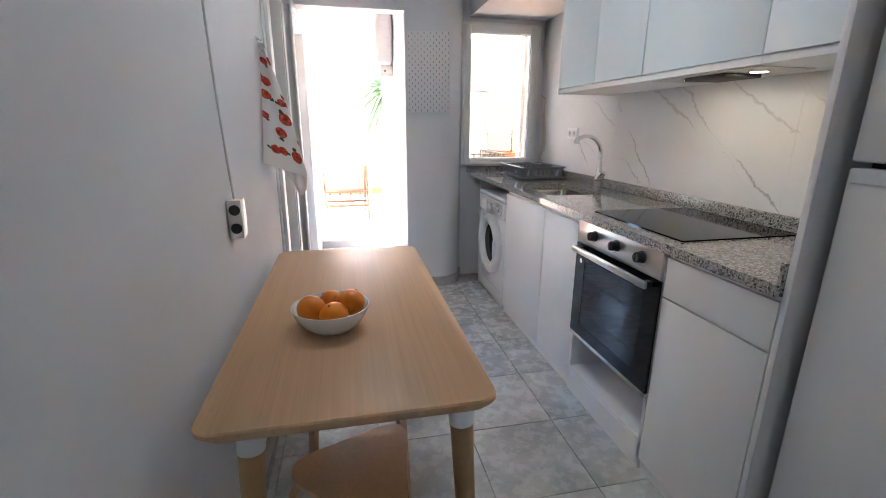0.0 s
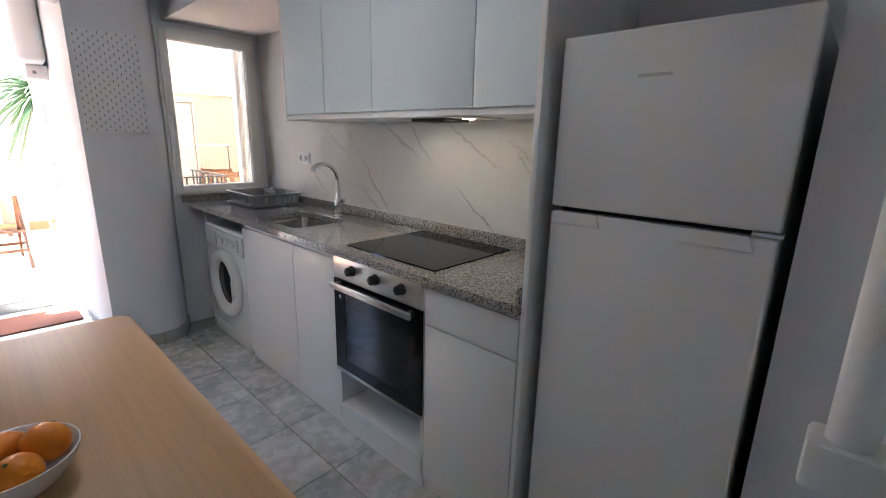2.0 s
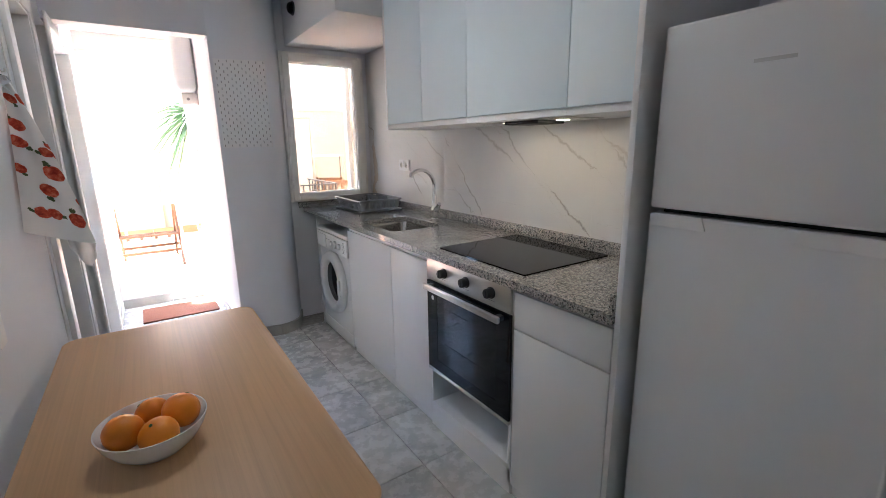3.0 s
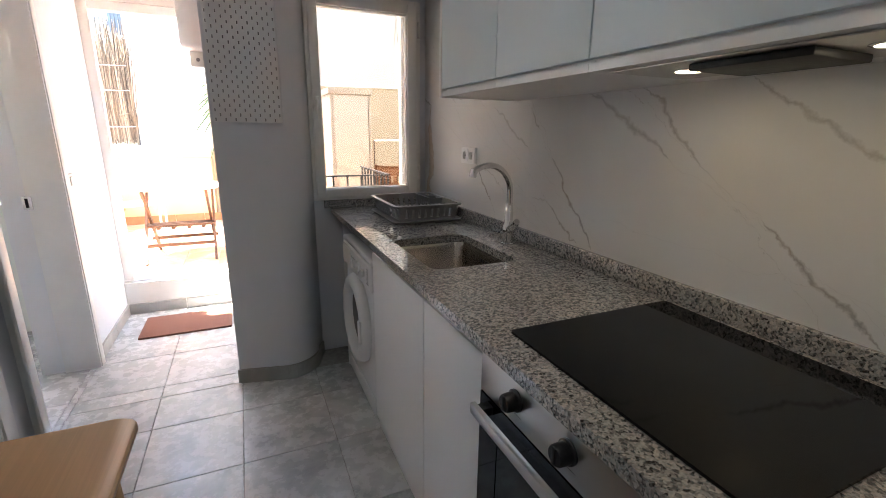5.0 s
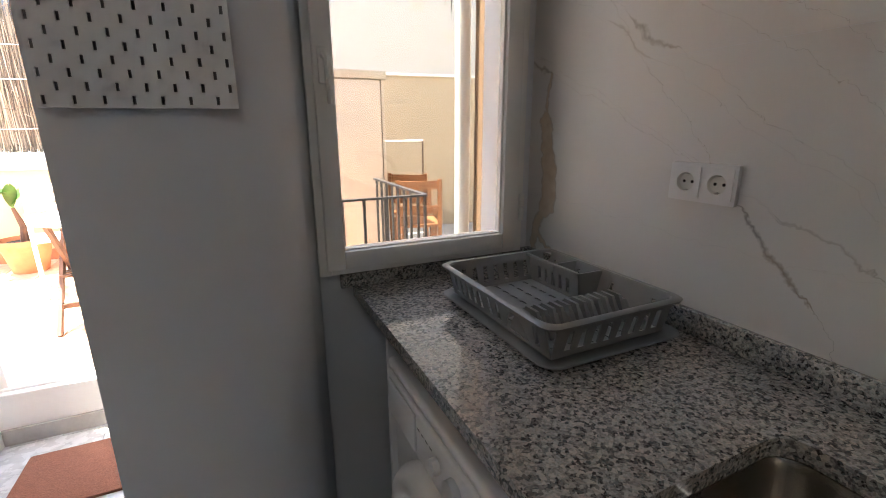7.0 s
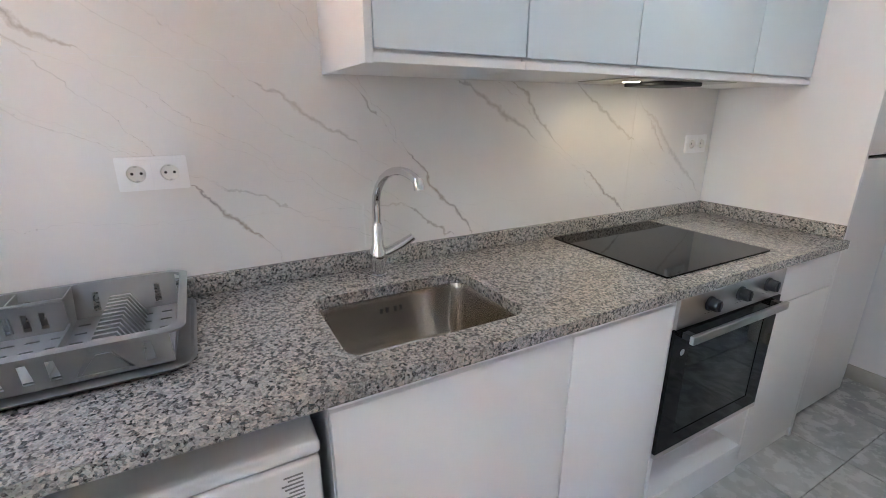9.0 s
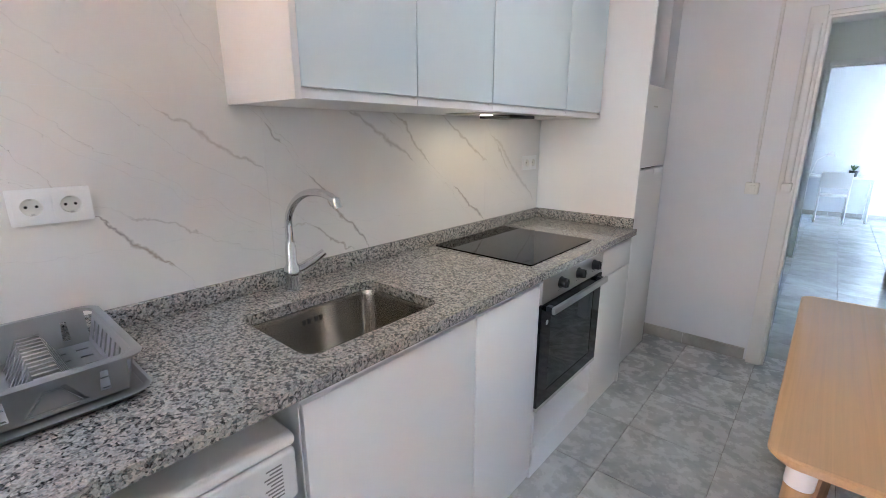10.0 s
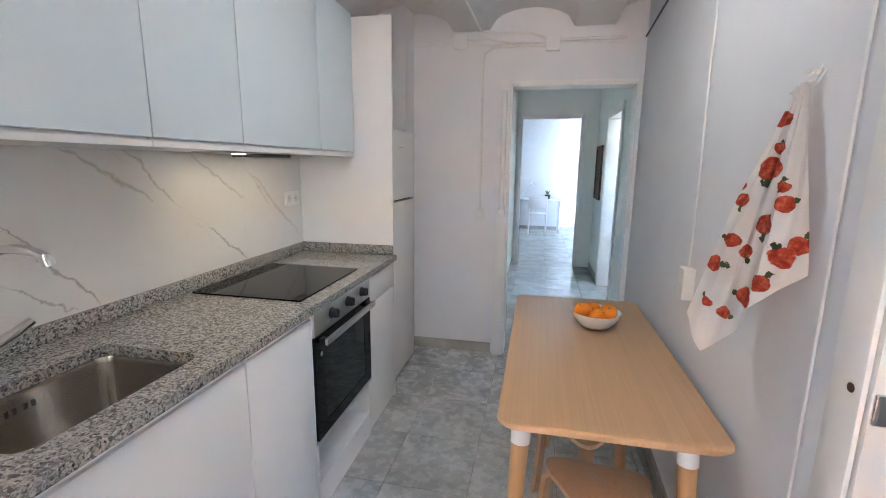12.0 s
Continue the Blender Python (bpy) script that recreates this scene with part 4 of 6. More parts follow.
# washing machine
ob = thing("washing_machine", (-0.3, 1.94, 0), "white front-loading washing machine under the worktop", "washing machine")
wy0, wy1, wx, wz = 1.645, 2.24, -0.59, 0.828
part("body", B(wx, -0.05, wy0, wy1, 0.012, wz - 0.03, bevel=0.018, seg=4), ENAMEL, ob)
part("top", B(wx - 0.012, -0.05, wy0 - 0.004, wy1 + 0.004, wz - 0.029, wz, bevel=0.011, seg=3), ENAMEL, ob)
part("control_panel", B(wx - 0.016, wx + 0.01, wy0, wy1, wz - 0.155, wz - 0.03, bevel=0.011, seg=4), ENAMEL, ob)
part("detergent_drawer", B(wx - 0.022, wx - 0.014, wy1 - 0.20, wy1 - 0.02, wz - 0.14, wz - 0.045, bevel=0.004), ENAMEL, ob)
for y, r in ((1.85, 0.030), (1.77, 0.020), (1.93, 0.018)):
    bm = lathe(bmesh.new(), [(r, wx - 0.015), (r * 0.94, wx - 0.03), (r * 0.8, wx - 0.032)], (0, y, wz - 0.09), 20, "x")
    part("dial", bm, ENAMEL, ob, "white programme dial")
cp = [c for c in ob.children if c.name.startswith("control_panel")][0]
for i in range(9):
    z = wz - 0.055 - i * 0.009
    part("print", B(wx - 0.0168, wx - 0.0162, 1.68, 1.68 + (0.035, 0.028, 0.04)[i % 3], z, z + 0.0035), GREYPLASTIC, cp, "fine grey printed line")
for i in range(4):
    part("print", B(wx - 0.0168, wx - 0.0162, 1.955 + i * 0.022, 1.967 + i * 0.022, wz - 0.075, wz - 0.071), GREYPLASTIC, cp, "fine grey printed line")
prof = [(0.235, wx), (0.236, wx - 0.018), (0.222, wx - 0.04), (0.20, wx - 0.05), (0.175, wx - 0.046), (0.158, wx - 0.028), (0.148, wx + 0.02)]
bm = bmesh.new()
rings = []
for r, h in prof:
    rings.append([(h, 1.945 + r * math.cos(2 * math.pi * i / 40), 0.44 + r * math.sin(2 * math.pi * i / 40)) for i in range(40)])
loft(bm, rings, first=False, last=False)
dr = part("door", bm, ENAMEL, ob, "white porthole ring")
part("porthole", lathe(bmesh.new(), [(0.158, wx - 0.006), (0.13, wx + 0.0), (0.08, wx + 0.02), (0.02, wx + 0.03)], (0, 1.945, 0.44), 32, "x"), BLACKGLASS, dr, "dark glass bowl")
part("handle", B(wx - 0.056, wx - 0.044, 1.735, 1.772, 0.38, 0.50, bevel=0.005), ENAMEL, dr)
part("kick_panel", B(wx - 0.006, wx + 0.004, wy0 + 0.004, wy1 - 0.004, 0.014, 0.10, bevel=0.003), ENAMEL, ob)
for y in (wy0 + 0.05, wy1 - 0.05):
    for x in (wx + 0.05, -0.1):
        part("foot", lathe(bmesh.new(), [(0.02, 0), (0.02, 0.012)], (x, y, 0), 12), BLACKGAP, ob)

# wall cabinets
UX, UZ0, UZ1 = -0.365, 1.524, 2.32


def wall_unit(y0, y1, label, name="wall_cabinet"):
    ob = thing(name, (-0.18, (y0 + y1) / 2, UZ0), label, "cabinet", "wall cabinets over the worktop")
    part("body", B(UX + 0.02, -0.001, y0 + 0.0005, y1 - 0.0005, UZ0, UZ1), GLOSSWHITE, ob, smooth=False)
    part("bottom_rail", B(UX + 0.002, UX + 0.0195, y0 + 0.0005, y1 - 0.0005, UZ0, UZ0 + 0.018), GLOSSWHITE, ob, "recessed grip rail", smooth=False)
    part("door", B(UX, UX + 0.018, y0 + 0.0015, y1 - 0.0015, UZ0 + 0.028, UZ1 - 0.002, bevel=0.0015), UPPER, ob)
    return ob


wall_unit(1.01, 1.415, "white handleless wall cabinet by the window")
wall_unit(0.605, 1.009, "white handleless wall cabinet")
wall_unit(-0.005, 0.604, "wide white wall cabinet with the extractor built in underneath")
wall_unit(-0.422, -0.006, "white handleless wall cabinet beside the tall panel")
solid("cabinet_end_panel", B(UX - 0.001, -0.001, 1.4155, 1.434, UZ0 - 0.003, UZ1, bevel=0.0012), GLOSSWHITE, "white end panel of the wall cabinets", "panel", origin=(-0.18, 1.42, UZ0))

# extractor under the wide cabinet
ob = thing("extractor_hood", (-0.2, 0.3, UZ0 - 0.01), "slim built-in extractor with two lit spot lamps and a black grille", "extractor hood")
part("plate", B(-0.335, -0.10, 0.03, 0.57, UZ0 - 0.004, UZ0 - 0.0005, bevel=0.001), STEEL, ob)
part("grille", B(-0.31, -0.15, 0.19, 0.395, UZ0 - 0.018, UZ0 - 0.0045, bevel=0.003), BLACKGAP, ob, "black filter grille")
for y in (0.128, 0.455):
    part("lamp_ring", lathe(bmesh.new(), [(0.034, UZ0 - 0.0045), (0.034, UZ0 - 0.006), (0.028, UZ0 - 0.007)], (-0.23, y, 0), 24), CHROME, ob, "chrome lamp rim")
    part("lamp", lathe(bmesh.new(), [(0.027, UZ0 - 0.0072), (0.02, UZ0 - 0.008)], (-0.23, y, 0), 24), LED, ob, "lit warm lamp lens")
    lp = new("hood_spot", bpy.data.lights.new("hood_spot", "SPOT"))
    lp.data.energy, lp.data.color, lp.data.spot_size, lp.data.spot_blend, lp.data.shadow_soft_size = 0.036, (1.0, 0.62, 0.30), radians(172), 1.0, 0.03
    lp.matrix_world = look((-0.23, y, UZ0 - 0.012), (-0.20, y, 0))

# fridge
ob = thing("fridge_freezer", (-0.26, -0.74, 0), "tall white two-door fridge freezer with grip recesses", "fridge")
fx, fy0, fy1, fz, fs = -0.56, -1.017, -0.478, 1.70, 1.247
part("body", B(fx + 0.062, -0.03, fy0 + 0.004, fy1 - 0.004, 0.03, fz - 0.004, bevel=0.006), ENAMEL, ob)
part("gasket", B(fx + 0.05, fx + 0.062, fy0 + 0.012, fy1 - 0.012, 0.045, fz - 0.015), BLACKGAP, ob, "dark door seal", smooth=False)
for z0, z1, lab in ((fs + 0.007, fz, "upper door"), (0.04, fs - 0.007, "lower door")):
    top = z1 if z0 > 1 else z1
    dr = part("door", B(fx, fx + 0.05, fy0, fy1, z0, z1, bevel=0.007, seg=3), ENAMEL, ob)
    if z0 < 1:
        for g0, g1 in ((fy0 + 0.04, fy0 + 0.21), (fy1 - 0.15, fy1 - 0.005)):
            bm = prism(bmesh.new(), [(g0, z1 - 0.032), (g1, z1 - 0.032), (g1 - 0.012, z1 + 0.001), (g0 + 0.012, z1 + 0.001)], fx - 0.004, fx + 0.004, "x")
            part("grip", bm, ENAMEL, dr, "moulded grip recess")
part("hinge", B(fx + 0.004, fx + 0.04, fy0 - 0.006, fy0 + 0.05, fs - 0.005, fs + 0.005, bevel=0.001), CHROME, ob, "small steel hinge plate")
part("badge", B(fx - 0.0008, fx + 0.0005, -0.762, -0.684, 1.587, 1.595), STEEL, ob, "small grey badge", smooth=False)
part("base_grille", B(fx + 0.03, fx + 0.06, fy0 + 0.01, fy1 - 0.01, 0.0, 0.03), BLACKPLASTIC, ob, smooth=False)
for y in (fy0 + 0.04, fy1 - 0.04):
    part("rear_foot", lathe(bmesh.new(), [(0.018, 0), (0.018, 0.031)], (-0.08, y, 0), 10), BLACKPLASTIC, ob)

# dish rack on its tray
ob = thing("dish_rack", (-0.235, 2.07, CT), "grey plastic dish rack with slotted sides on a drip tray", "dish rack")
rx0, rx1, ry0, ry1 = -0.42, -0.05, 1.84, 2.31
rings = [[(x, y, CT + 0.0005) for x, y in rrect(rx0 + 0.03, rx1 - 0.03, ry0 + 0.03, ry1 - 0.03, 0.03)], [(x, y, CT + 0.004) for x, y in rrect(rx0 + 0.005, rx1 - 0.005, ry0 - 0.002, ry1 - 0.005, 0.04)],
         [(x, y, CT + 0.014) for x, y in rrect(rx0 - 0.006, rx1 + 0.006, ry0 - 0.014, ry1 + 0.004, 0.045)], [(x, y, CT + 0.014) for x, y in rrect(rx0, rx1, ry0 - 0.008, ry1 - 0.002, 0.04)], [(x, y, CT + 0.007) for x, y in rrect(rx0 + 0.01, rx1 - 0.01, ry0, ry1 - 0.01, 0.035)]]
part("tray", loft(bmesh.new(), rings), GREYPLASTIC, ob, "shallow grey drip tray")
zb, zt = CT + 0.016, CT + 0.092


def plate(outer, holes, th, a, d, lean, height):
    """A thin leaning wall: outlines along it and up, starting at a and running in direction d."""
    a, d, lean = Vector(a), Vector(d), Vector(lean)
    s = Vector((0, 0, 1)).cross(d)
    bm = holed(bmesh.new(), outer, holes, 0, th)
    for v in bm.verts:
        u, h, w = v.co
        v.co = a + d * u + lean * (h / height) + s * w + Vector((0, 0, h))
    return bm


def slot(u, h0, h1, w0, w1):
    return [(u - w0 / 2, h0), (u + w0 / 2, h0), (u + w1 / 2, h1), (u - w1 / 2, h1)]


ix0, ix1, iy0, iy1 = rx0 + 0.03, rx1 - 0.03, ry0 + 0.025, ry1 - 0.03
H, LY_, LX_ = zt - zb, iy1 - iy0, ix1 - ix0
arch = [(0.625 * LY_, 0.006), (0.845 * LY_, 0.006), (0.775 * LY_, 0.054), (0.695 * LY_, 0.054)]
cuts = [slot(k * LY_, 0.012, 0.056, 0.017, 0.012) for k in (0.075, 0.15, 0.225, 0.30, 0.375, 0.475, 0.565, 0.91)]
part("front_wall", plate([(0, 0), (LY_, 0), (LY_, H), (0, H)], cuts + [arch], 0.003, (ix0, iy1, zb), (0, -1, 0), (-0.022, 0, 0), H), GREYPLASTIC, ob, smooth=False)
cuts = [slot(k * LY_, 0.012, 0.056, 0.015, 0.011) for k in (0.10, 0.4, 0.62, 0.70, 0.78, 0.86, 0.94)]
part("back_wall", plate([(0, 0), (LY_, 0), (LY_, H), (0, H)], cuts, 0.003, (ix1, iy0, zb), (0, 1, 0), (0.022, 0, 0), H), GREYPLASTIC, ob, smooth=False)
cuts = [slot(k * LX_, 0.012, 0.056, 0.017, 0.012) for k in (0.12, 0.23, 0.34, 0.45, 0.56, 0.67, 0.78, 0.89)]
part("side_wall", plate([(0, 0), (LX_, 0), (LX_, H), (0, H)], cuts, 0.003, (ix1, iy1, zb), (-1, 0, 0), (0, 0.022, 0), H), GREYPLASTIC, ob, smooth=False)
part("side_wall", plate([(0, 0), (LX_, 0), (LX_, H), (0, H)], cuts, 0.003, (ix0, iy0, zb), (1, 0, 0), (0, -0.018, 0), H), GREYPLASTIC, ob, smooth=False)
bm = bmesh.new()
rings = []
for off, z in ((0.0, zt - 0.004), (-0.010, zt - 0.005), (-0.012, zt), (-0.006, zt + 0.004), (0.004, zt + 0.003), (0.006, zt - 0.003)):
    rings.append([(x, y, z) for x, y in rrect(ix0 - 0.022 + off, ix1 + 0.022 - off, iy0 - 0.018 + off, iy1 + 0.022 - off, 0.03)])
rings.append(rings[0])
part("rim", loft(bm, rings, False, False), GREYPLASTIC, ob, "rounded grey rim")
cuts = []
for i in range(10):
    for j in range(6):
        cx, cy = ix0 + 0.03 + j * 0.047, iy0 + 0.025 + i * 0.0405
        cuts.append([(cx - 0.004, cy - 0.013), (cx + 0.004, cy - 0.011), (cx + 0.004, cy + 0.011), (cx - 0.004, cy + 0.013)])
part("base", holed(bmesh.new(), [(ix0, iy0), (ix1, iy0), (ix1, iy1), (ix0, iy1)], cuts, zb - 0.003, zb), GREYPLASTIC, ob, "slotted rack floor", smooth=False)
ym = iy1 - 0.5 * LY_
cuts = [slot(k, 0.012, 0.052, 0.014, 0.011) for k in (0.045, 0.075, 0.105, 0.135, 0.165)]
cb = part("cutlery_box", plate([(0, 0), (iy1 - ym, 0), (iy1 - ym, H), (0, H)], cuts, 0.003, (ix1 - 0.055, iy1, zb), (0, -1, 0), (-0.008, 0, 0), H), GREYPLASTIC, ob, smooth=False)
for y in (ym, (ym + iy1) / 2 - 0.006):
    part("divider", loft(bmesh.new(), [[(ix1 - 0.056, y, zb), (ix1, y, zb), (ix1, y + 0.003, zb), (ix1 - 0.056, y + 0.003, zb)], [(ix1 - 0.064, y, zt), (ix1 + 0.02, y, zt), (ix1 + 0.02, y + 0.003, zt), (ix1 - 0.064, y + 0.003, zt)]]), GREYPLASTIC, cb, smooth=False)
part("box_rim", B(ix1 - 0.069, ix1 - 0.059, ym, iy1 + 0.012, zt - 0.004, zt + 0.003, bevel=0.002), GREYPLASTIC, cb)
part("partition", prism(bmesh.new(), [(ym - 0.004, zb), (ym - 0.002, zb + 0.016), (ym + 0.003, zb + 0.016), (ym + 0.005, zb)], ix0, ix1 - 0.055, "x"), GREYPLASTIC, ob, "low rib across the rack", smooth=False)
yr = iy1 - 0.735 * LY_
rd = part("plate_ridge", prism(bmesh.new(), [(yr - 0.042, zb), (yr - 0.012, zb + 0.04), (yr + 0.012, zb + 0.04), (yr + 0.042, zb)], ix0 + 0.004, ix1 - 0.012, "x"), GREYPLASTIC, ob, "ridge of plate slots", smooth=False)
for i in range(13):
    x = ix0 + 0.008 + i * 0.0215
    part("tooth", prism(bmesh.new(), [(yr - 0.047, zb), (yr - 0.019, zb + 0.058), (yr + 0.019, zb + 0.058), (yr + 0.047, zb)], x, x + 0.008, "x"), GREYPLASTIC, rd, smooth=False)


# sockets and switches
def double_socket(y, z, label):
    ob = thing("wall_socket", (-0.006, y, z), label, "socket")

    def ring(c, r):
        return [(c + r * math.cos(2 * math.pi * i / 24), z + r * math.sin(2 * math.pi * i / 24)) for i in range(24)]

    def stand(bm):
        for v in bm.verts:
            v.co = Vector((-v.co.z, v.co.x, v.co.y))
        bmesh.ops.recalc_face_normals(bm, faces=bm.faces[:])
        return bm
    part("plate", stand(holed(bmesh.new(), rrect(y - 0.0755, y + 0.0755, z - 0.041, z + 0.041, 0.004), [ring(y - 0.0355, 0.021), ring(y + 0.0355, 0.021)], 0.0005, 0.010)), GLOSSWHITE, ob, smooth=False)
    for k in (-0.0355, 0.0355):
        c = y + k
        part("insert", stand(holed(bmesh.new(), rrect(c - 0.033, c + 0.033, z - 0.033, z + 0.033, 0.003), [ring(c, 0.0205)], 0.0102, 0.0128)), GLOSSWHITE, ob, smooth=False)
        rings = []
        for r, h in ((0.0203, -0.0126), (0.0195, -0.011), (0.019, -0.004), (0.017, -0.003), (0.002, -0.0025)):
            rings.append([(h, c + r * math.cos(2 * math.pi * i / 24), z + r * math.sin(2 * math.pi * i / 24)) for i in range(24)])
        sk = part("well", loft(bmesh.new(), rings, False), PVC, ob, "round socket well")
        for s in (-0.0095, 0.0095):
            part("pin_hole", lathe(bmesh.new(), [(0.0034, -0.0028), (0.0034, -0.0036)], (0, c + s, z), 10, "x"), BLACKGAP, sk, "dark pin hole", smooth=False)
        for s in (-1, 1):
            part("earth_clip", B(-0.012, -0.0035, c - 0.003, c + 0.003, z + s * 0.0175 - 0.0012, z + s * 0.0175 + 0.0012), STEEL, sk, "steel earth clip", smooth=False)
    return ob


double_socket(1.872, 1.277, "white double wall socket over the worktop by the window")
double_socket(-0.305, 1.277, "white double wall socket beside the tall panel")

ob = thing("extension_socket", (-2.06, 0.26, 1.03), "white surface socket block with two outlets and a cable", "socket")
part("block", B(-2.06, -2.06 + 0.045, 0.225, 0.285, 0.97, 1.095, bevel=0.004), PVC, ob)
for z in (1.003, 1.063):
    part("outlet", lathe(bmesh.new(), [(0.017, 0.2255), (0.017, 0.2225), (0.013, 0.2223)], (-2.06 + 0.024, 0, z), 20, "y"), BLACKPLASTIC, ob, "round dark outlet")
part("cable", tube(bmesh.new(), [(-2.06 + 0.02, 0.255, 1.095), (-2.06 + 0.015, 0.25, 1.2), (-2.06 + 0.010, 0.225, 1.5), (-2.06 + 0.010, 0.21, 1.75), (-2.06 + 0.010, 0.205, ZC)], 0.0042), CORD, ob, "white cable to the ceiling")

ob = thing("light_switch", (-1.02, YN, 1.12), "small beige surface light switch with a conduit above", "switch")
part("block", B(-1.055, -0.985, YN, YN + 0.03, 1.085, 1.155, bevel=0.004), PVC, ob)
part("rocker", B(-1.038, -1.002, YN + 0.03, YN + 0.035, 1.10, 1.14, bevel=0.002), PVC, ob)
part("conduit", tube(bmesh.new(), [(-1.02, YN + 0.012, 1.155), (-1.02, YN + 0.012, 2.2), (-1.03, YN + 0.012, 2.27), (-1.09, YN + 0.012, 2.305), (-1.46, YN + 0.012, 2.31)], 0.009), CORD, ob, "white painted conduit")

ob = thing("passage_switch", (XP, 2.95, 1.10), "small white light switch in the terrace passage", "switch")
part("plate", B(XP, XP + 0.012, 2.91, 2.99, 1.06, 1.14, bevel=0.003), PVC, ob)
part("rocker", B(XP + 0.012, XP + 0.018, 2.925, 2.975, 1.075, 1.125, bevel=0.002), PVC, ob)

# junction boxes and conduits over the hall door
for x, z in ((-0.85, 2.345), (-1.50, 2.31)):
    ob = thing("junction_box", (x, YN, z), "white painted square junction box on the wall", "junction box", "junction boxes over the hall door")
    part("box", B(x - 0.045, x + 0.045, YN, YN + 0.035, z - 0.045, z + 0.045, bevel=0.004), CORD, ob)
    part("lid", B(x - 0.047, x + 0.047, YN + 0.0352, YN + 0.041, z - 0.047, z + 0.047, bevel=0.002), CORD, ob)
ob = thing("conduit_run", (-1.2, YN, 2.33), "white painted cable conduits between the junction boxes", "conduit")
for pts in ([(-0.90, YN + 0.012, 2.365), (-1.05, YN + 0.012, 2.362), (-1.18, YN + 0.012, 2.335), (-1.45, YN + 0.012, 2.325)], [(-0.90, YN + 0.012, 2.34), (-1.1, YN + 0.012, 2.318), (-1.45, YN + 0.012, 2.30)],
            [(-1.55, YN + 0.012, 2.32), (-1.98, YN + 0.012, 2.315)], [(-0.80, YN + 0.012, 2.34), (-0.03, YN + 0.012, 2.33)], [(-1.55, YN + 0.024, 2.335), (-1.98, YN + 0.024, 2.335)],
            [(-1.0, YN + 0.03, 2.41), (-1.15, YN + 0.02, 2.40), (-1.35, YN + 0.014, 2.385), (-1.46, YN + 0.014, 2.35)]):
    part("conduit", tube(bmesh.new(), pts, 0.008), CORD, ob)
part("ceiling_conduit", tube(bmesh.new(), [(-1.0, YN + 0.03, ZC - 0.01), (-0.97, 0.2, ZC - 0.01), (-0.97, 1.2, ZC - 0.01)], 0.009), CORD, ob)
part("corner_cable", tube(bmesh.new(), [(xw(YN) + 0.012, YN + 0.02, 2.33), (xw(0.2) + 0.012, 0.2, ZC - 0.01), (xw(1.2) + 0.012, 1.2, ZC - 0.01)], 0.006), IRON, ob, "dark cable along the ceiling edge")
ob = solid("wall_conduit", tube(bmesh.new(), [(XL + 0.003, 1.10, 0.09), (XL + 0.003, 1.10, ZC)], 0.0035), CORD, "thin white cable trunking beside the door frame", "conduit", origin=(XL, 1.10, 0))

# black dome fitting on the soffit
SY, SZ = 2.215, 2.362
ob = thing("sensor", (-0.6555, SY, SZ), "small round black dome fitting on the white soffit", "sensor")
part("base", lathe(bmesh.new(), [(0.046, -0.6555), (0.046, -0.663), (0.042, -0.665)], (0, SY, SZ), 28, "x"), BLACKPLASTIC, ob)
part("dome", lathe(bmesh.new(), [(0.040, -0.6652), (0.037, -0.678), (0.028, -0.689), (0.014, -0.6945), (0.002, -0.696)], (0, SY, SZ), 28, "x"), BLACKGLASS, ob, "glossy black dome")

# pegboard on the pier
ob = thing("pegboard", (-1.04, 2.24, 1.43), "white metal pegboard with staggered slots on the pier", "pegboard")
px0, px1, pz0, pz1 = -1.195, -0.885, 1.43, 1.995
pitch = 0.0218
nx, nz = 14, 26


def peg_y(x):
    return 2.262 + (x - px0) * (-0.06 / 0.31) - 0.012


xs, zs = [px0], [pz0]
for i in range(nx):
    c = px0 + (i + 0.5) * (px1 - px0) / nx
    xs += [c - 0.0027, c + 0.0027]
for j in range(nz):
    c = pz0 + (j + 0.5) * (pz1 - pz0) / nz
    zs += [c - 0.0072, c + 0.0072]
xs.append(px1)
zs.append(pz1)
bm = bmesh.new()
vg = [[[bm.verts.new((x, peg_y(x) + k * 0.004, z)) for z in zs] for x in xs] for k in (0, 1)]
for i in range(len(xs) - 1):
    for j in range(len(zs) - 1):
        slot = i % 2 == 1 and j % 2 == 1 and ((i // 2) + (j // 2)) % 2 == 0
        if not slot:
            for k in (0, 1):
                bm.faces.new((vg[k][i][j], vg[k][i + 1][j], vg[k][i + 1][j + 1], vg[k][i][j + 1]))
            continue
        for (a, b) in (((i, j), (i + 1, j)), ((i + 1, j), (i + 1, j + 1)), ((i + 1, j + 1), (i, j + 1)), ((i, j + 1), (i, j))):
            bm.faces.new((vg[0][a[0]][a[1]], vg[0][b[0]][b[1]], vg[1][b[0]][b[1]], vg[1][a[0]][a[1]]))
part("board", bm, ENAMEL, ob, smooth=False)
for (xa, xb, za, zb_) in ((px0, px1, pz0 - 0.002, pz0), (px0, px1, pz1, pz1 + 0.002)):
    bm = loft(bmesh.new(), [[(xa, peg_y(xa), za), (xb, peg_y(xb), za), (xb, peg_y(xb) + 0.018, za), (xa, peg_y(xa) + 0.018, za)], [(xa, peg_y(xa), zb_), (xb, peg_y(xb), zb_), (xb, peg_y(xb) + 0.018, zb_), (xa, peg_y(xa) + 0.018, zb_)]])
    part("lip", bm, ENAMEL, ob, "folded metal lip", smooth=False)
# grey sheet close behind the board gives the slots their shade by colour
bm = bmesh.new()
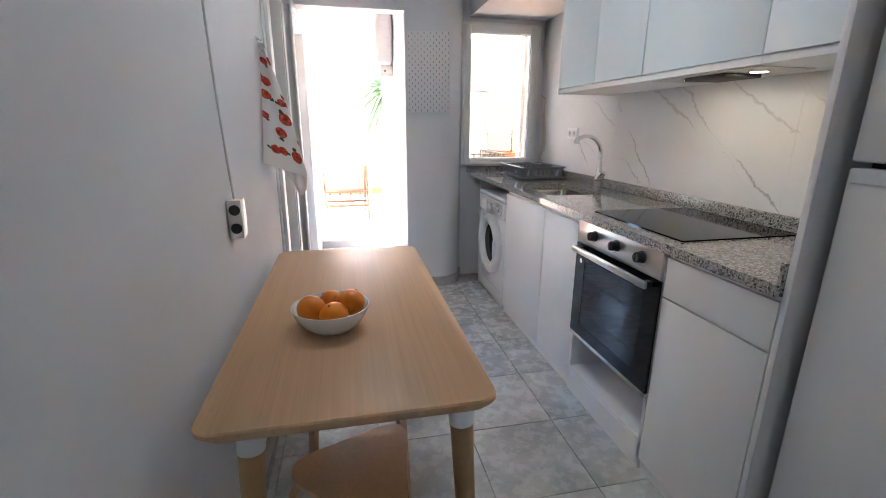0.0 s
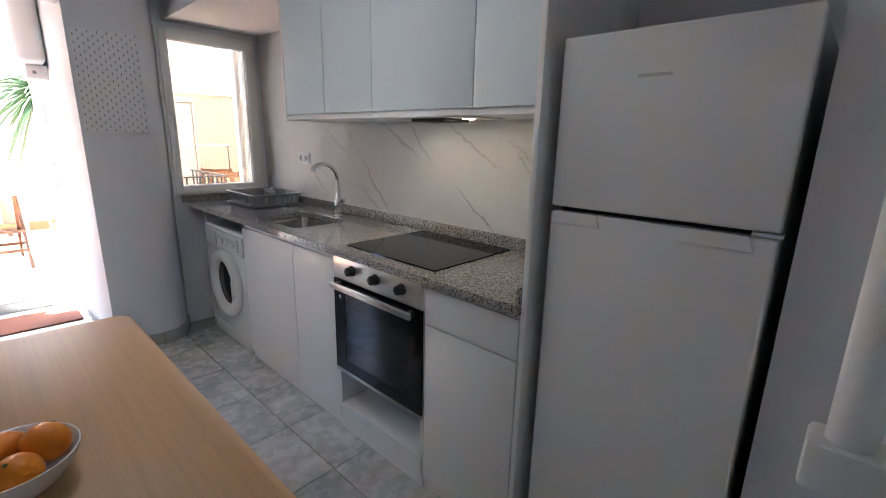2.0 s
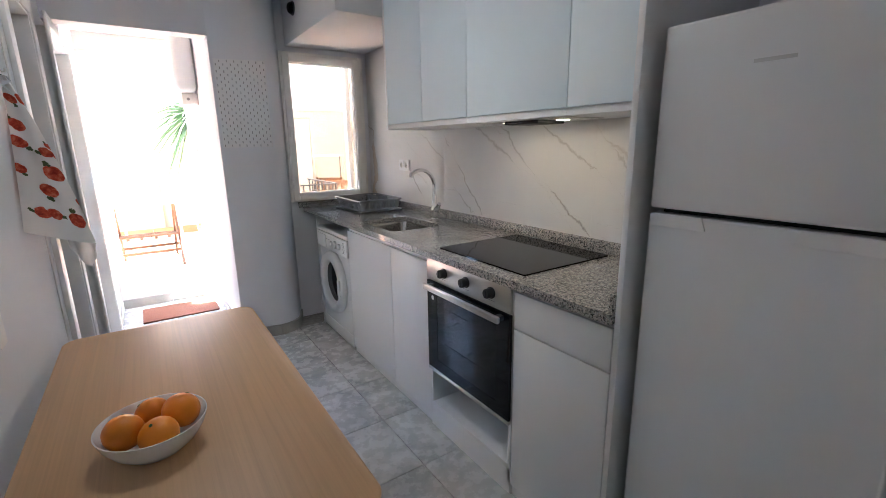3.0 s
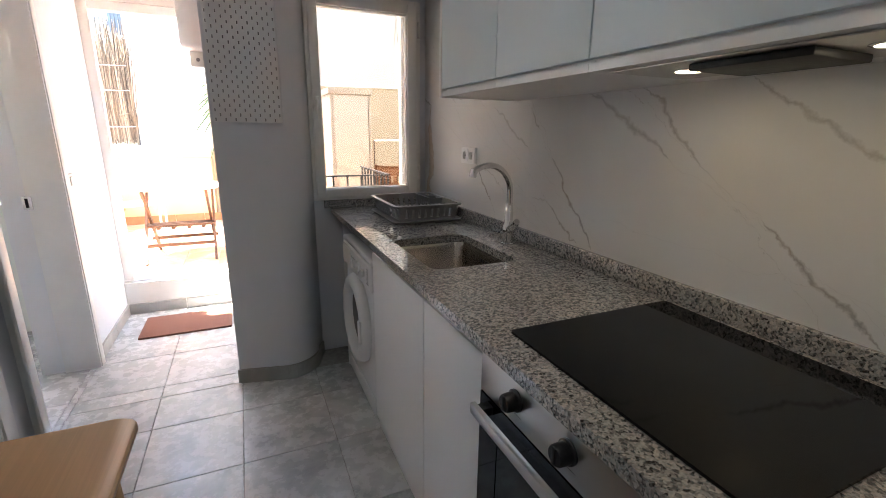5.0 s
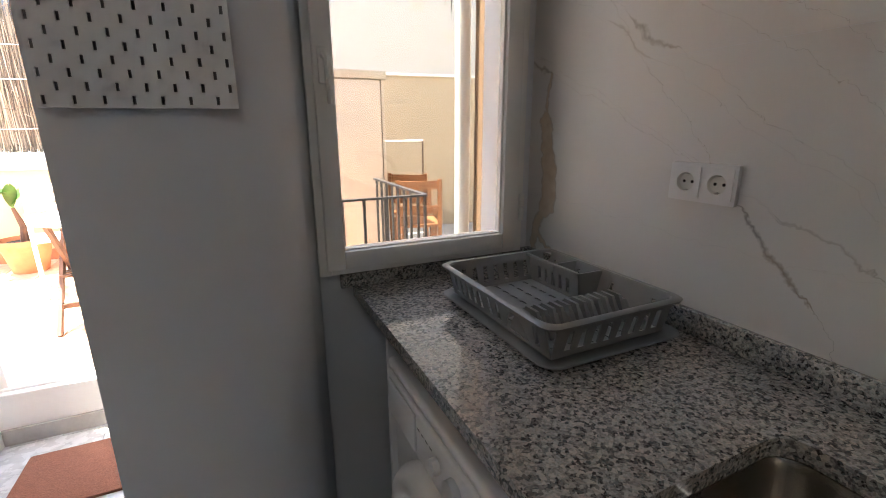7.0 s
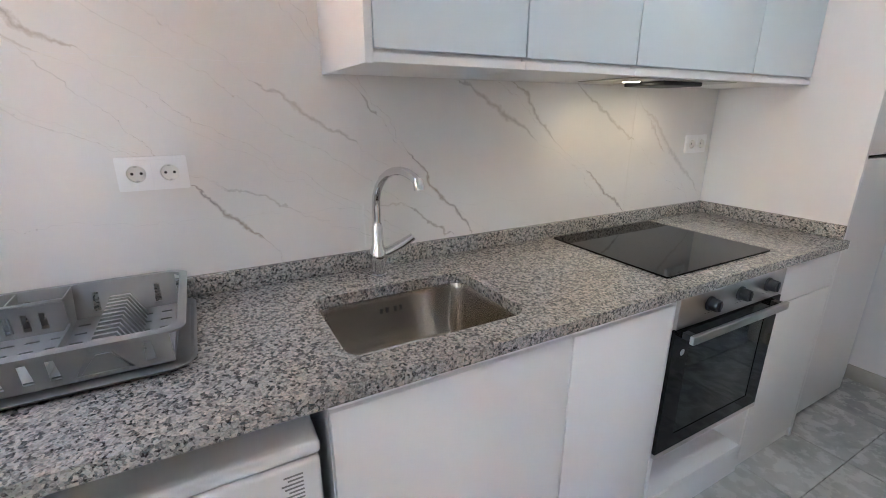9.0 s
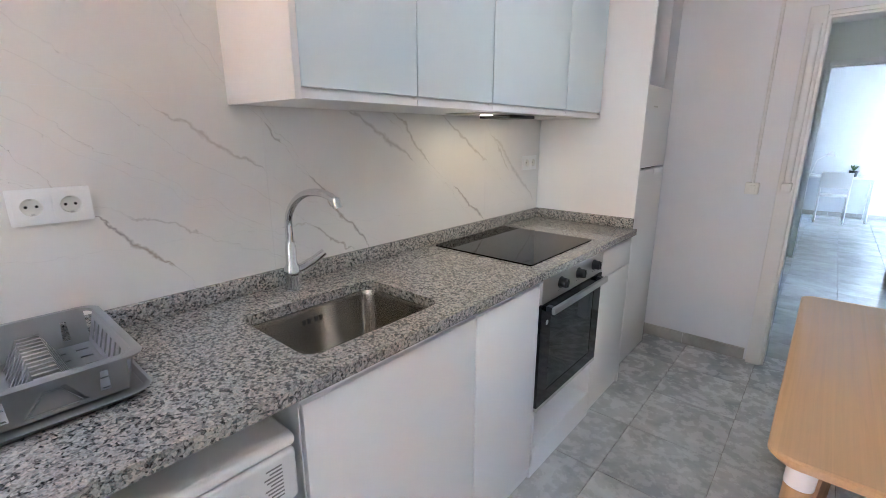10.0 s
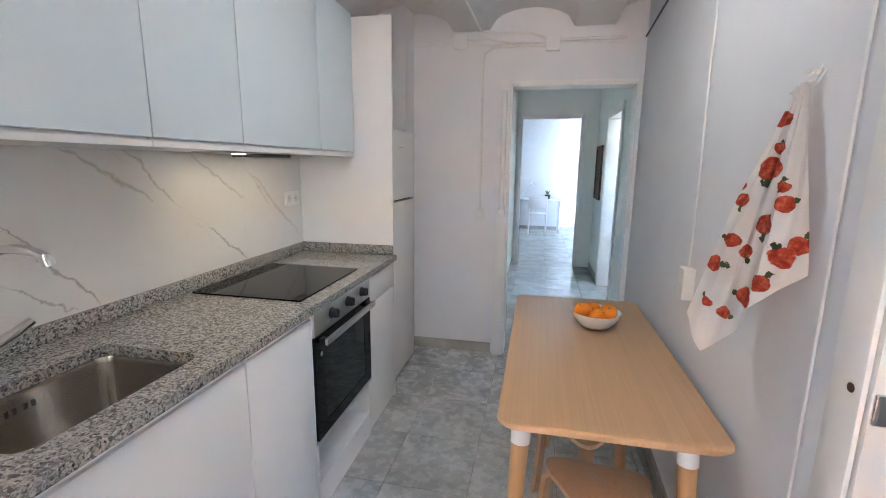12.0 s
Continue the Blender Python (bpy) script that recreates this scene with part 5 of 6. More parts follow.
loft(bm, [[(px0 + 0.004, peg_y(px0) + 0.0165, pz0), (px1 - 0.004, peg_y(px1) + 0.0165, pz0), (px1 - 0.004, peg_y(px1) + 0.0175, pz0), (px0 + 0.004, peg_y(px0) + 0.0175, pz0)],
          [(px0 + 0.004, peg_y(px0) + 0.0165, pz1), (px1 - 0.004, peg_y(px1) + 0.0165, pz1), (px1 - 0.004, peg_y(px1) + 0.0175, pz1), (px0 + 0.004, peg_y(px0) + 0.0175, pz1)]])
part("slot_shade", bm, GREYPLASTIC, ob, "grey sheet put in for the shade behind the slots", smooth=False)

# ---- table, stool, bowl ----
TZ, tx0, tx1, ty0, ty1 = 0.735, -2.015, -1.36, -0.46, 0.905
ob = thing("dining_table", (-1.685, 0.22, 0), "bamboo-topped table with round tapered legs against the wall", "table")
rings = []
for off, z in ((0.012, TZ - 0.030), (0.0, TZ - 0.014), (0.0, TZ - 0.004), (0.004, TZ)):
    rings.append([(x, y, z) for x, y in rrect(tx0 + off, tx1 - off, ty0 + off, ty1 - off, 0.05, 8)])
part("tabletop", loft(bmesh.new(), rings), BAMBOO, ob)
for lx, ly, dx, dy in ((tx0 + 0.10, ty0 + 0.09, -0.03, -0.05), (tx1 - 0.075, ty0 + 0.09, 0.03, -0.05), (tx0 + 0.10, ty1 - 0.09, -0.03, 0.05), (tx1 - 0.075, ty1 - 0.09, 0.03, 0.05)):
    a, b = Vector((lx, ly, TZ - 0.031)), Vector((lx + dx, ly + dy, 0))
    lg = part("leg", tube(bmesh.new(), [a.lerp(b, 0.11), a.lerp(b, 0.115), a.lerp(b, 1.0)], [0.026, 0.029, 0.019], 20), BAMBOO_UP, ob, "turned bamboo leg")
    part("leg_socket", tube(bmesh.new(), [a, a.lerp(b, 0.01), a.lerp(b, 0.112)], [0.034, 0.0315, 0.0305], 20), ENAMEL, lg, "white steel leg socket")


def stool(a, b, c):
    """A three-legged stool with a rounded triangular seat; its corners in plan."""
    ctr = (Vector(a) + Vector(b) + Vector(c)) / 3
    ob = thing("stool", (ctr.x, ctr.y, 0), "three-legged bent-birch stool with rounded triangular seat under the table", "stool", "stools under the table")
    cs = [Vector(p) for p in (a, b, c)]
    outline = []
    for i in range(3):
        p0, p1, p2 = cs[i - 1], cs[i], cs[(i + 1) % 3]
        q0, q1 = p1.lerp(p0, 0.40), p1.lerp(p2, 0.40)
        bulge = (p1 - ctr) * 0.15
        for k in range(9):
            u = k / 8
            outline.append((1 - u) ** 2 * q0 + 2 * u * (1 - u) * (p1 + bulge * 1.2) + u * u * q1)
    rings = []
    for sc, z in ((1.04, 0.430), (1.085, 0.433), (1.09, 0.442), (1.085, 0.450), (1.05, 0.452)):
        rings.append([((ctr + (p - ctr) * sc).x, (ctr + (p - ctr) * sc).y, z) for p in outline])
    part("seat", loft(bmesh.new(), rings), BIRCH, ob)
    for p in cs:
        d = (p - ctr).normalized()
        side = Vector((-d.y, d.x, 0))
        reach = (p - ctr).length * 0.70
        rows_ = []
        for r, z in ((reach - 0.10, 0.421), (reach - 0.02, 0.421), (reach + 0.012, 0.412), (reach + 0.03, 0.39), (reach + 0.036, 0.34), (reach + 0.06, 0.0)):
            o = Vector((ctr.x + d.x * r, ctr.y + d.y * r, z))
            rows_.append((o, side))
        bm = bmesh.new()
        rs_ = []
        for i, (o, sd) in enumerate(rows_):
            q = (rows_[min(i + 1, 5)][0] - rows_[max(i - 1, 0)][0]).normalized()
            up = sd.cross(q)
            rs_.append([o + sd * (u * 0.026) + up * (v * 0.009) for u, v in ((-1, -1), (1, -1), (1, 1), (-1, 1))])
        loft(bm, rs_)
        part("leg", bm, BIRCH, ob, "bent laminated leg")
    return ob


stool((-1.675, 0.95), (-1.50, 0.62), (-1.89, 0.66))
stool((-1.675, 0.56), (-1.50, 0.24), (-1.87, 0.26))
stool((-1.54, -0.10), (-1.89, -0.24), (-1.60, -0.52))

BX, BY = -1.745, -0.005
ob = thing("fruit_bowl", (BX, BY, TZ), "white ceramic bowl holding oranges on the table", "bowl")
bm = bmesh.new()
prof = [(0.0, 0.004), (0.058, 0.0), (0.066, 0.003), (0.089, 0.024), (0.106, 0.05), (0.114, 0.072), (0.1145, 0.074), (0.112, 0.0745), (0.109, 0.07), (0.101, 0.05), (0.083, 0.027), (0.055, 0.010), (0.001, 0.008)]
lathe(bm, [(max(r, 0.001), TZ + h + 0.0005) for r, h in prof], (BX, BY, 0), 48)
part("bowl", bm, CERAMIC, ob)
for ox, oy, oz, r in ((-0.056, -0.010, 0.068, 0.042), (0.010, -0.054, 0.060, 0.042), (0.060, 0.008, 0.073, 0.042), (0.0, 0.052, 0.060, 0.040)):
    o = thing("orange", (BX + ox, BY + oy, TZ + oz), "ripe orange in the white bowl", "orange", "oranges in the bowl")
    bm = bmesh.new()
    bmesh.ops.create_uvsphere(bm, u_segments=28, v_segments=18, radius=r)
    for v in bm.verts:
        k = 1 + 0.03 * noise.noise(v.co * 30 + Vector((ox, oy, 0)) * 90)
        v.co = Vector((v.co.x * k, v.co.y * k, v.co.z * 0.95 * k))
    rot = Euler((random.uniform(-0.9, 0.9), random.uniform(-0.9, 0.9), random.uniform(0, 6)))
    bmesh.ops.rotate(bm, matrix=rot.to_matrix(), verts=bm.verts[:])
    bmesh.ops.translate(bm, vec=(BX + ox, BY + oy, TZ + oz), verts=bm.verts[:])
    part("fruit", bm, ORANGE, o)
    tip = rot.to_matrix() @ Vector((0, 0, r * 0.945)) + Vector((BX + ox, BY + oy, TZ + oz))
    part("stem_scar", tube(bmesh.new(), [tip, tip + (tip - Vector((BX + ox, BY + oy, TZ + oz))).normalized() * 0.0015], 0.004), LEAF, o, "small green stem scar")

# tea towel on its hook
ob = thing("tea_towel", (XL + 0.03, 0.97, 1.0), "white cotton tea towel printed with strawberries hanging from a hook", "towel")
NU, NV = 30, 34
outer = [(-2.012, 0.918, 1.668), (-1.965, 0.915, 1.535), (-1.925, 0.895, 1.405), (-1.885, 0.878, 1.24), (-1.857, 0.853, 1.098)]
inner = [(-2.018, 0.942, 1.670), (-2.006, 0.995, 1.55), (-2.004, 1.028, 1.44), (-2.010, 1.040, 1.33), (-2.018, 1.040, 1.225)]
rear = [(-2.026, 0.930, 1.668), (-2.028, 0.930, 1.55), (-2.030, 0.900, 1.42), (-2.030, 0.850, 1.29), (-2.030, 0.790, 1.17)]


def along(line, v):
    f = v * (len(line) - 1)
    i = min(int(f), len(line) - 2)
    return Vector(line[i]).lerp(Vector(line[i + 1]), f - i)


nrm = Vector((0.77, 0.62, 0.1))
bm = bmesh.new()
prints = {}  # cloth coordinates of the printed pattern: across and height
vf = []
for j in range(NV + 1):
    v = j / NV
    a, b = along(outer, v), along(inner, v)
    row = []
    for i in range(NU + 1):
        u = i / NU
        p = a.lerp(b, u)
        p.z -= v ** 3 * (0.118 * min(u / 0.20, max(0.0, (1 - u) / 0.80)) - (0.03 if u > 0.62 else 0.0))
        fold = 0.014 * math.sin(u * 11.0 + 0.6) * (0.4 + 0.6 * v) + 0.006 * math.sin(u * 25 + v * 5)
        if u > 0.6:
            fold += 0.016 * math.sin((u - 0.6) / 0.4 * math.pi) * v
        row.append(bm.verts.new(p + nrm * fold * min(1.0, u * 6)))
        prints[row[-1]] = (0.773 * row[-1].co.y - 0.634 * row[-1].co.x, row[-1].co.z)
    back = []
    c = along(rear, v)
    for i in range(1, 15):
        u = i / 14
        p = a.lerp(c, u)
        p.y -= 0.03 * math.sin(u * math.pi) * v
        back.append(bm.verts.new(p + Vector((0, -0.006, 0)) * math.sin(u * 8) * v))
        prints[back[-1]] = (0.773 * a.y - 0.634 * a.x - (p - a).length, p.z)
    vf.append(back[::-1] + row)
for j in range(NV):
    for i in range(NU + 14):
        bm.faces.new((vf[j][i], vf[j][i + 1], vf[j + 1][i + 1], vf[j + 1][i]))
layer = bm.loops.layers.uv.new("print")
for face in bm.faces:
    for corner in face.loops:
        corner[layer].uv = prints[corner.vert]
bmesh.ops.solidify(bm, geom=bm.faces[:], thickness=0.0022)
part("cloth", bm, TOWEL, ob)
bm = bmesh.new()
rows_ = []
for v in range(5):
    q = v / 4
    rows_.append([Vector((-2.03, 0.945, 1.676)) + Vector((0.010, -0.014, -0.004)) * (q * 2.6) + Vector((0.01 * math.sin(k * 2.1), 0, -0.016)) * (k * (0.35 + 0.65 * q)) for k in range(4)])
vs = [[bm.verts.new(p) for p in r_] for r_ in rows_]
for a_, b_ in zip(vs, vs[1:]):
    for k in range(3):
        bm.faces.new((a_[k], a_[k + 1], b_[k + 1], b_[k]))
bmesh.ops.solidify(bm, geom=bm.faces[:], thickness=0.003)
part("corner_fold", bm, CURTAIN, ob, "folded plain corner")
part("loop", tube(bmesh.new(), [(-2.03, 0.942, 1.668), (-2.034, 0.938, 1.693), (-2.038, 0.95, 1.703), (-2.036, 0.965, 1.691), (-2.03, 0.952, 1.666)], 0.003, 6), CURTAIN, ob, "white hanging loop")
ob = thing("wall_hook", (XL, 0.94, 1.69), "small white hook on the wall", "hook")
bm = lathe(bmesh.new(), [(0.007, XL - 0.006), (0.007, XL + 0.003)], (0, 0.94, 1.69), 14, "x")
tube(bm, [(XL + 0.004, 0.94, 1.69), (XL + 0.012, 0.94, 1.682), (XL + 0.018, 0.94, 1.684), (XL + 0.02, 0.94, 1.692)], 0.003)
part("hook", bm, PVC, ob)

# doormat
solid("doormat", prism(bmesh.new(), rrect(-1.85, -1.27, 3.12, 3.50, 0.01), 0.0015, 0.014), COIR, "brown coir doormat before the terrace step", "doormat", origin=(-1.55, 3.3, 0))

# side room washbasin
ob = thing("washbasin", (-2.75, 1.15, 0.8), "white ceramic washbasin in the side room", "washbasin")
rings = [[(x, y, z) for x, y in rrect(-2.95 + o, -2.45 - o, 0.62 + o * 0.5, 1.02 - o, 0.08)] for o, z in ((0.12, 0.66), (0.03, 0.74), (0.0, 0.82), (0.0, 0.84), (0.03, 0.84), (0.08, 0.74))]
part("bowl", loft(bmesh.new(), rings), CERAMIC, ob)
part("pedestal", lathe(bmesh.new(), [(0.11, 0), (0.08, 0.1), (0.08, 0.66)], (-2.7, 0.8, 0), 20), CERAMIC, ob)

# ---- bedroom at the end of the hall ----
ob = thing("desk", (-1.3, -8.2, 0), "plain white desk against the bedroom wall", "desk")
part("top", B(-1.98, -0.75, -8.58, -7.98, 0.72, 0.745, bevel=0.004), GLOSSWHITE, ob)
for x, y in ((-1.93, -8.02), (-0.80, -8.02), (-1.93, -8.54), (-0.80, -8.54)):
    part("leg", tube(bmesh.new(), [(x, y, 0), (x, y, 0.72)], 0.02, 12), GLOSSWHITE, ob)
ob = thing("chair", (-1.45, -7.85, 0), "white chair tucked under the desk", "chair")
part("seat", B(-1.66, -1.26, -8.1, -7.7, 0.43, 0.455, bevel=0.01), GLOSSWHITE, ob)
part("backrest", B(-1.66, -1.26, -7.72, -7.695, 0.58, 0.84, bevel=0.01), GLOSSWHITE, ob)
for x in (-1.645, -1.275):
    part("leg", tube(bmesh.new(), [(x, -7.71, 0), (x, -7.71, 0.84)], 0.016, 10), GLOSSWHITE, ob)
    part("leg", tube(bmesh.new(), [(x, -8.08, 0), (x, -8.08, 0.43)], 0.016, 10), GLOSSWHITE, ob)
ob = thing("desk_lamp", (-1.15, -8.4, 0.745), "white desk lamp on the desk", "lamp")
part("base", lathe(bmesh.new(), [(0.07, 0.745), (0.065, 0.76)], (-1.1, -8.4, 0), 20), GLOSSWHITE, ob)
part("arm", tube(bmesh.new(), [(-1.1, -8.4, 0.76), (-1.15, -8.4, 1.0), (-1.3, -8.35, 1.12)], 0.008), GLOSSWHITE, ob)
part("shade", lathe(bmesh.new(), [(0.03, 1.14), (0.07, 1.08)], (-1.32, -8.35, 0), 20), GLOSSWHITE, ob)
ob = thing("plant_pot", (-1.66, -8.25, 0.745), "small dark potted plant on the desk", "plant pot")
part("pot", lathe(bmesh.new(), [(0.05, 0.745), (0.065, 0.85), (0.055, 0.85)], (-1.66, -8.25, 0), 16), BLACKPLASTIC, ob)
bm = bmesh.new()
for i in range(14):
    a = i * 2.4
    tube(bm, [(-1.66, -8.25, 0.84), (-1.66 + 0.05 * math.cos(a), -8.25 + 0.05 * math.sin(a), 0.92 + 0.01 * (i % 3))], [0.01, 0.003], 5)
part("leaves", bm, LEAF, ob)
ob = thing("curtain", (-2.6, -7.3, 0), "sheer white curtain before the bright bedroom window", "curtain")
bm = bmesh.new()
pts = []
for i in range(80):
    u = i / 79
    pts.append((-2.55 + 0.035 * math.sin(u * 62) + 0.1 * u, -8.35 + u * 2.2))
vs = [[bm.verts.new((x, y, z)) for x, y in pts] for z in (0.03, 2.3)]
for i in range(79):
    bm.faces.new((vs[0][i], vs[0][i + 1], vs[1][i + 1], vs[1][i]))
bmesh.ops.solidify(bm, geom=bm.faces[:], thickness=0.002)
part("cloth", bm, SHEER, ob)
part("rail", tube(bmesh.new(), [(-2.50, -8.58, 2.32), (-2.50, -6.0, 2.32)], 0.012), CHROME, ob)
ob = thing("picture_frame", (-2.22, -4.25, 1.4), "narrow dark wooden picture on the hall wall", "picture")
part("frame", box(box(box(box(bmesh.new(), -2.239, -2.215, -4.5, -4.46, 1.05, 1.75), -2.239, -2.215, -4.0, -3.96, 1.05, 1.75), -2.239, -2.215, -4.46, -4.0, 1.71, 1.75), -2.239, -2.215, -4.46, -4.0, 1.05, 1.09), DARKWOOD, ob, smooth=False)
part("panel", B(-2.239, -2.23, -4.46, -4.0, 1.09, 1.71), DARKWOOD, ob, smooth=False)

# ---- terrace ----
GZ = 0.125
structure("wall_parapet", B(-5.0, -1.5, 6.90, 7.07, GZ, 1.03), YELLOW, "yellow rendered terrace parapet", "parapet")
structure("coping", B(-5.0, -1.5, 6.86, 7.11, 1.0305, 1.18, bevel=0.008), WALL_WARM, "white coping on the parapet", "coping")
structure("wall_terrace_side", B(-5.12, -5.0, 3.67, 7.07, GZ - 0.3, 1.14), YELLOW, "yellow rendered terrace side wall", "wall")

ob = thing("reed_fence", (-3.4, 7.0, 1.18), "weathered reed screen with wire fixed over the parapet", "fence")
bm = bmesh.new()
rng = random.Random(4)
for i in range(1500):
    x = -4.5 + i * 0.001445 + rng.uniform(-0.004, 0.004)
    y = 6.98 + rng.uniform(-0.03, 0.03)
    z0, z1 = 1.185 + rng.uniform(0.0, 0.10), 2.55 + rng.uniform(-0.32, 0.17)
    lean = rng.gauss(0.0, 0.05)
    tube(bm, [(x, y, z0), (x + lean * 0.5 + rng.uniform(-0.006, 0.006), y + rng.uniform(-0.008, 0.008), (z0 + z1) / 2), (x + lean, y, z1)], [0.0062, 0.0056, 0.003], 4, False)
for i in range(220):
    x, z = rng.uniform(-4.5, -2.45), rng.uniform(1.25, 2.5)
    d = rng.uniform(0.06, 0.22)
    tube(bm, [(x, 6.945, z), (x + d * 0.5, 6.94, z + rng.uniform(-0.08, 0.08)), (x + d * rng.uniform(0.2, 1.0), 6.945, z + rng.uniform(-0.25, 0.25))], [0.004, 0.004, 0.002], 4, False)
tagged(part("reeds", bm, REED, ob, smooth=False), kind="stuff")
for z in (1.4, 1.85, 2.15):
    part("wire", tube(bmesh.new(), [(-4.5, 6.94, z + 0.04), (-3.4, 6.94, z), (-2.34, 6.94, z + 0.02)], 0.004), CORD, ob)
for x in (-4.48, -3.4, -2.34):
    part("post", B(x - 0.015, x + 0.015, 7.01, 7.04, 1.18, 2.5), IRON, ob)

# round folding table
ob = thing("garden_table", (-1.72, 4.95, GZ), "round folding garden table with pale top and teak legs", "table")
cx, cy = -1.72, 4.95
part("top", lathe(bmesh.new(), [(0.41, 0.83), (0.42, 0.835), (0.42, 0.848), (0.41, 0.852)], (cx, cy, 0), 48), GLOSSWHITE, ob)
for s in (-0.3, 0.3):
    part("leg", bar(bmesh.new(), (cx + s, cy - 0.33, GZ), (cx + s, cy + 0.24, 0.83), 0.022, 0.045), TEAK, ob)
    part("leg", bar(bmesh.new(), (cx + s * 0.9, cy + 0.33, GZ), (cx + s * 0.9, cy - 0.24, 0.83), 0.022, 0.045), TEAK, ob)
for yy in (-0.20, 0.20):
    part("stretcher", bar(bmesh.new(), (cx - 0.31, cy + yy, GZ + 0.16), (cx + 0.31, cy + yy, GZ + 0.16), 0.03, 0.03), TEAK, ob)
for yy in (-0.07, 0.0, 0.07):
    part("shelf_slat", bar(bmesh.new(), (cx - 0.31, cy + yy, GZ + 0.33), (cx + 0.31, cy + yy, GZ + 0.33), 0.045, 0.02), TEAK, ob)
for xx in (-0.2, -0.07, 0.07, 0.2):
    part("shelf_batten", bar(bmesh.new(), (cx + xx, cy - 0.1, GZ + 0.305), (cx + xx, cy + 0.1, GZ + 0.305), 0.03, 0.025), TEAK, ob)


def garden_chair(x, y, turn):
    ob = thing("garden_chair", (x, y, GZ), "white metal garden chair with slatted seat and back", "chair", "chairs round the garden table")
    m = Matrix.Translation((x, y, GZ)) @ Matrix.Rotation(turn, 4, "Z")

    def P(*p):
        return m @ Vector(p)
    for sx in (-0.2, 0.2):
        part("side_frame", tube(bmesh.new(), [P(sx, -0.2, 0), P(sx, -0.19, 0.44), P(sx, 0.2, 0.43), P(sx, 0.25, 0.85)], 0.012), ALU, ob)
        part("rear_leg", tube(bmesh.new(), [P(sx, 0.24, 0), P(sx, 0.15, 0.43)], 0.012), ALU, ob)
        part("armrest", tube(bmesh.new(), [P(sx, 0.235, 0.64), P(sx, -0.15, 0.65), P(sx, -0.19, 0.43)], 0.012), ALU, ob)
    for i in range(7):
        part("seat_slat", bar(bmesh.new(), P(-0.2, -0.17 + i * 0.06, 0.443), P(0.2, -0.17 + i * 0.06, 0.443), 0.045, 0.012), ALU, ob)
    for i in range(4):
        part("back_slat", bar(bmesh.new(), P(-0.2, 0.215 + i * 0.011, 0.58 + i * 0.08), P(0.2, 0.215 + i * 0.011, 0.58 + i * 0.08), 0.012, 0.055), ALU, ob)
    return ob


garden_chair(-2.2, 5.75, 0.3)
garden_chair(-1.08, 5.5, -0.6)

# terracotta skirting along the parapet
bm = bmesh.new()
for i in range(16):
    box(bm, -4.9 + i * 0.36, -4.9 + i * 0.36 + 0.352, 6.885, 6.899, GZ, GZ + 0.11, bevel=0.003)
structure("baseboard_terrace", bm, CLAY, "terracotta skirting tiles along the yellow wall", "baseboard")

# potted plant with large leaves
ob = thing("potted_plant", (-2.72, 6.5, GZ), "terracotta pot with a large-leaved green plant", "plant")
part("pot", lathe(bmesh.new(), [(0.13, GZ), (0.19, GZ + 0.26), (0.205, GZ + 0.262), (0.205, GZ + 0.31), (0.19, GZ + 0.312), (0.18, GZ + 0.27)], (-2.72, 6.5, 0), 32), CLAY, ob)
part("soil", lathe(bmesh.new(), [(0.182, GZ + 0.25), (0.18, GZ + 0.272)], (-2.72, 6.5, 0), 24), SOIL, ob)


def big_leaf(base, tip_dir, length, width):
    bm = bmesh.new()
    d = Vector(tip_dir).normalized()
    s = d.cross(Vector((0, 0, 1))).normalized()
    rows_ = []
    for i in range(9):
        u = i / 8
        w = width * math.sin(math.pi * min(1, u * 0.9 + 0.08)) ** 0.8
        c = Vector(base) + d * length * u + Vector((0, 0, -0.25 * length * u * u))
        rows_.append([bm.verts.new(c - s * w + Vector((0, 0, 0.02))), bm.verts.new(c), bm.verts.new(c + s * w + Vector((0, 0, 0.02)))])
    for a, b in zip(rows_, rows_[1:]):
        for k in (0, 1):
            bm.faces.new((a[k], a[k + 1], b[k + 1], b[k]))
    bmesh.ops.solidify(bm, geom=bm.faces[:], thickness=0.002)
    return bm


part("stem", tube(bmesh.new(), [(-2.72, 6.5, GZ + 0.26), (-2.70, 6.49, GZ + 0.42), (-2.74, 6.48, GZ + 0.6)], [0.035, 0.028, 0.015]), TEAK, ob)
for k, (dx, dy, dz, L, W, h) in enumerate(((-0.8, -0.5, 0.35, 0.34, 0.12, 0.72), (-0.9, 0.2, 0.5, 0.28, 0.10, 0.70), (0.25, -0.5, 1.6, 0.30, 0.05, 0.60), (0.5, 0.4, 1.0, 0.26, 0.08, 0.62))):
    b0 = Vector((-2.74, 6.48, GZ + h))
    part("petiole", tube(bmesh.new(), [(-2.725, 6.485, GZ + 0.45), tuple(b0)], 0.008), LEAF, ob)
    part("leaf", big_leaf(b0, (dx, dy, dz), L, W), LEAF, ob, smooth=True)

# boiler on the passage wall and the spiky palm outside
ob = thing("water_heater", (-1.29, 3.3, 1.87), "white wall-hung water heater box in the terrace passage", "water heater")
part("case", B(-1.375, -1.2115, 3.08, 3.45, 1.87, 2.34, bevel=0.05, seg=5), ENAMEL, ob)
part("valve_box", B(-1.33, -1.2115, 3.16, 3.40, 1.775, 1.869, bevel=0.006), PVC, ob, "small white box with a dial")
part("dial", lathe(bmesh.new(), [(0.012, 3.159), (0.010, 3.150)], (-1.285, 0, 1.82), 12, "y"), GREYPLASTIC, ob)
for x in (-1.30, -1.25):
    part("pipe", tube(bmesh.new(), [(x, 3.36, 1.775), (x, 3.36, 1.70), (-1.205, 3.36, 1.68)], 0.008), CHROME, ob)
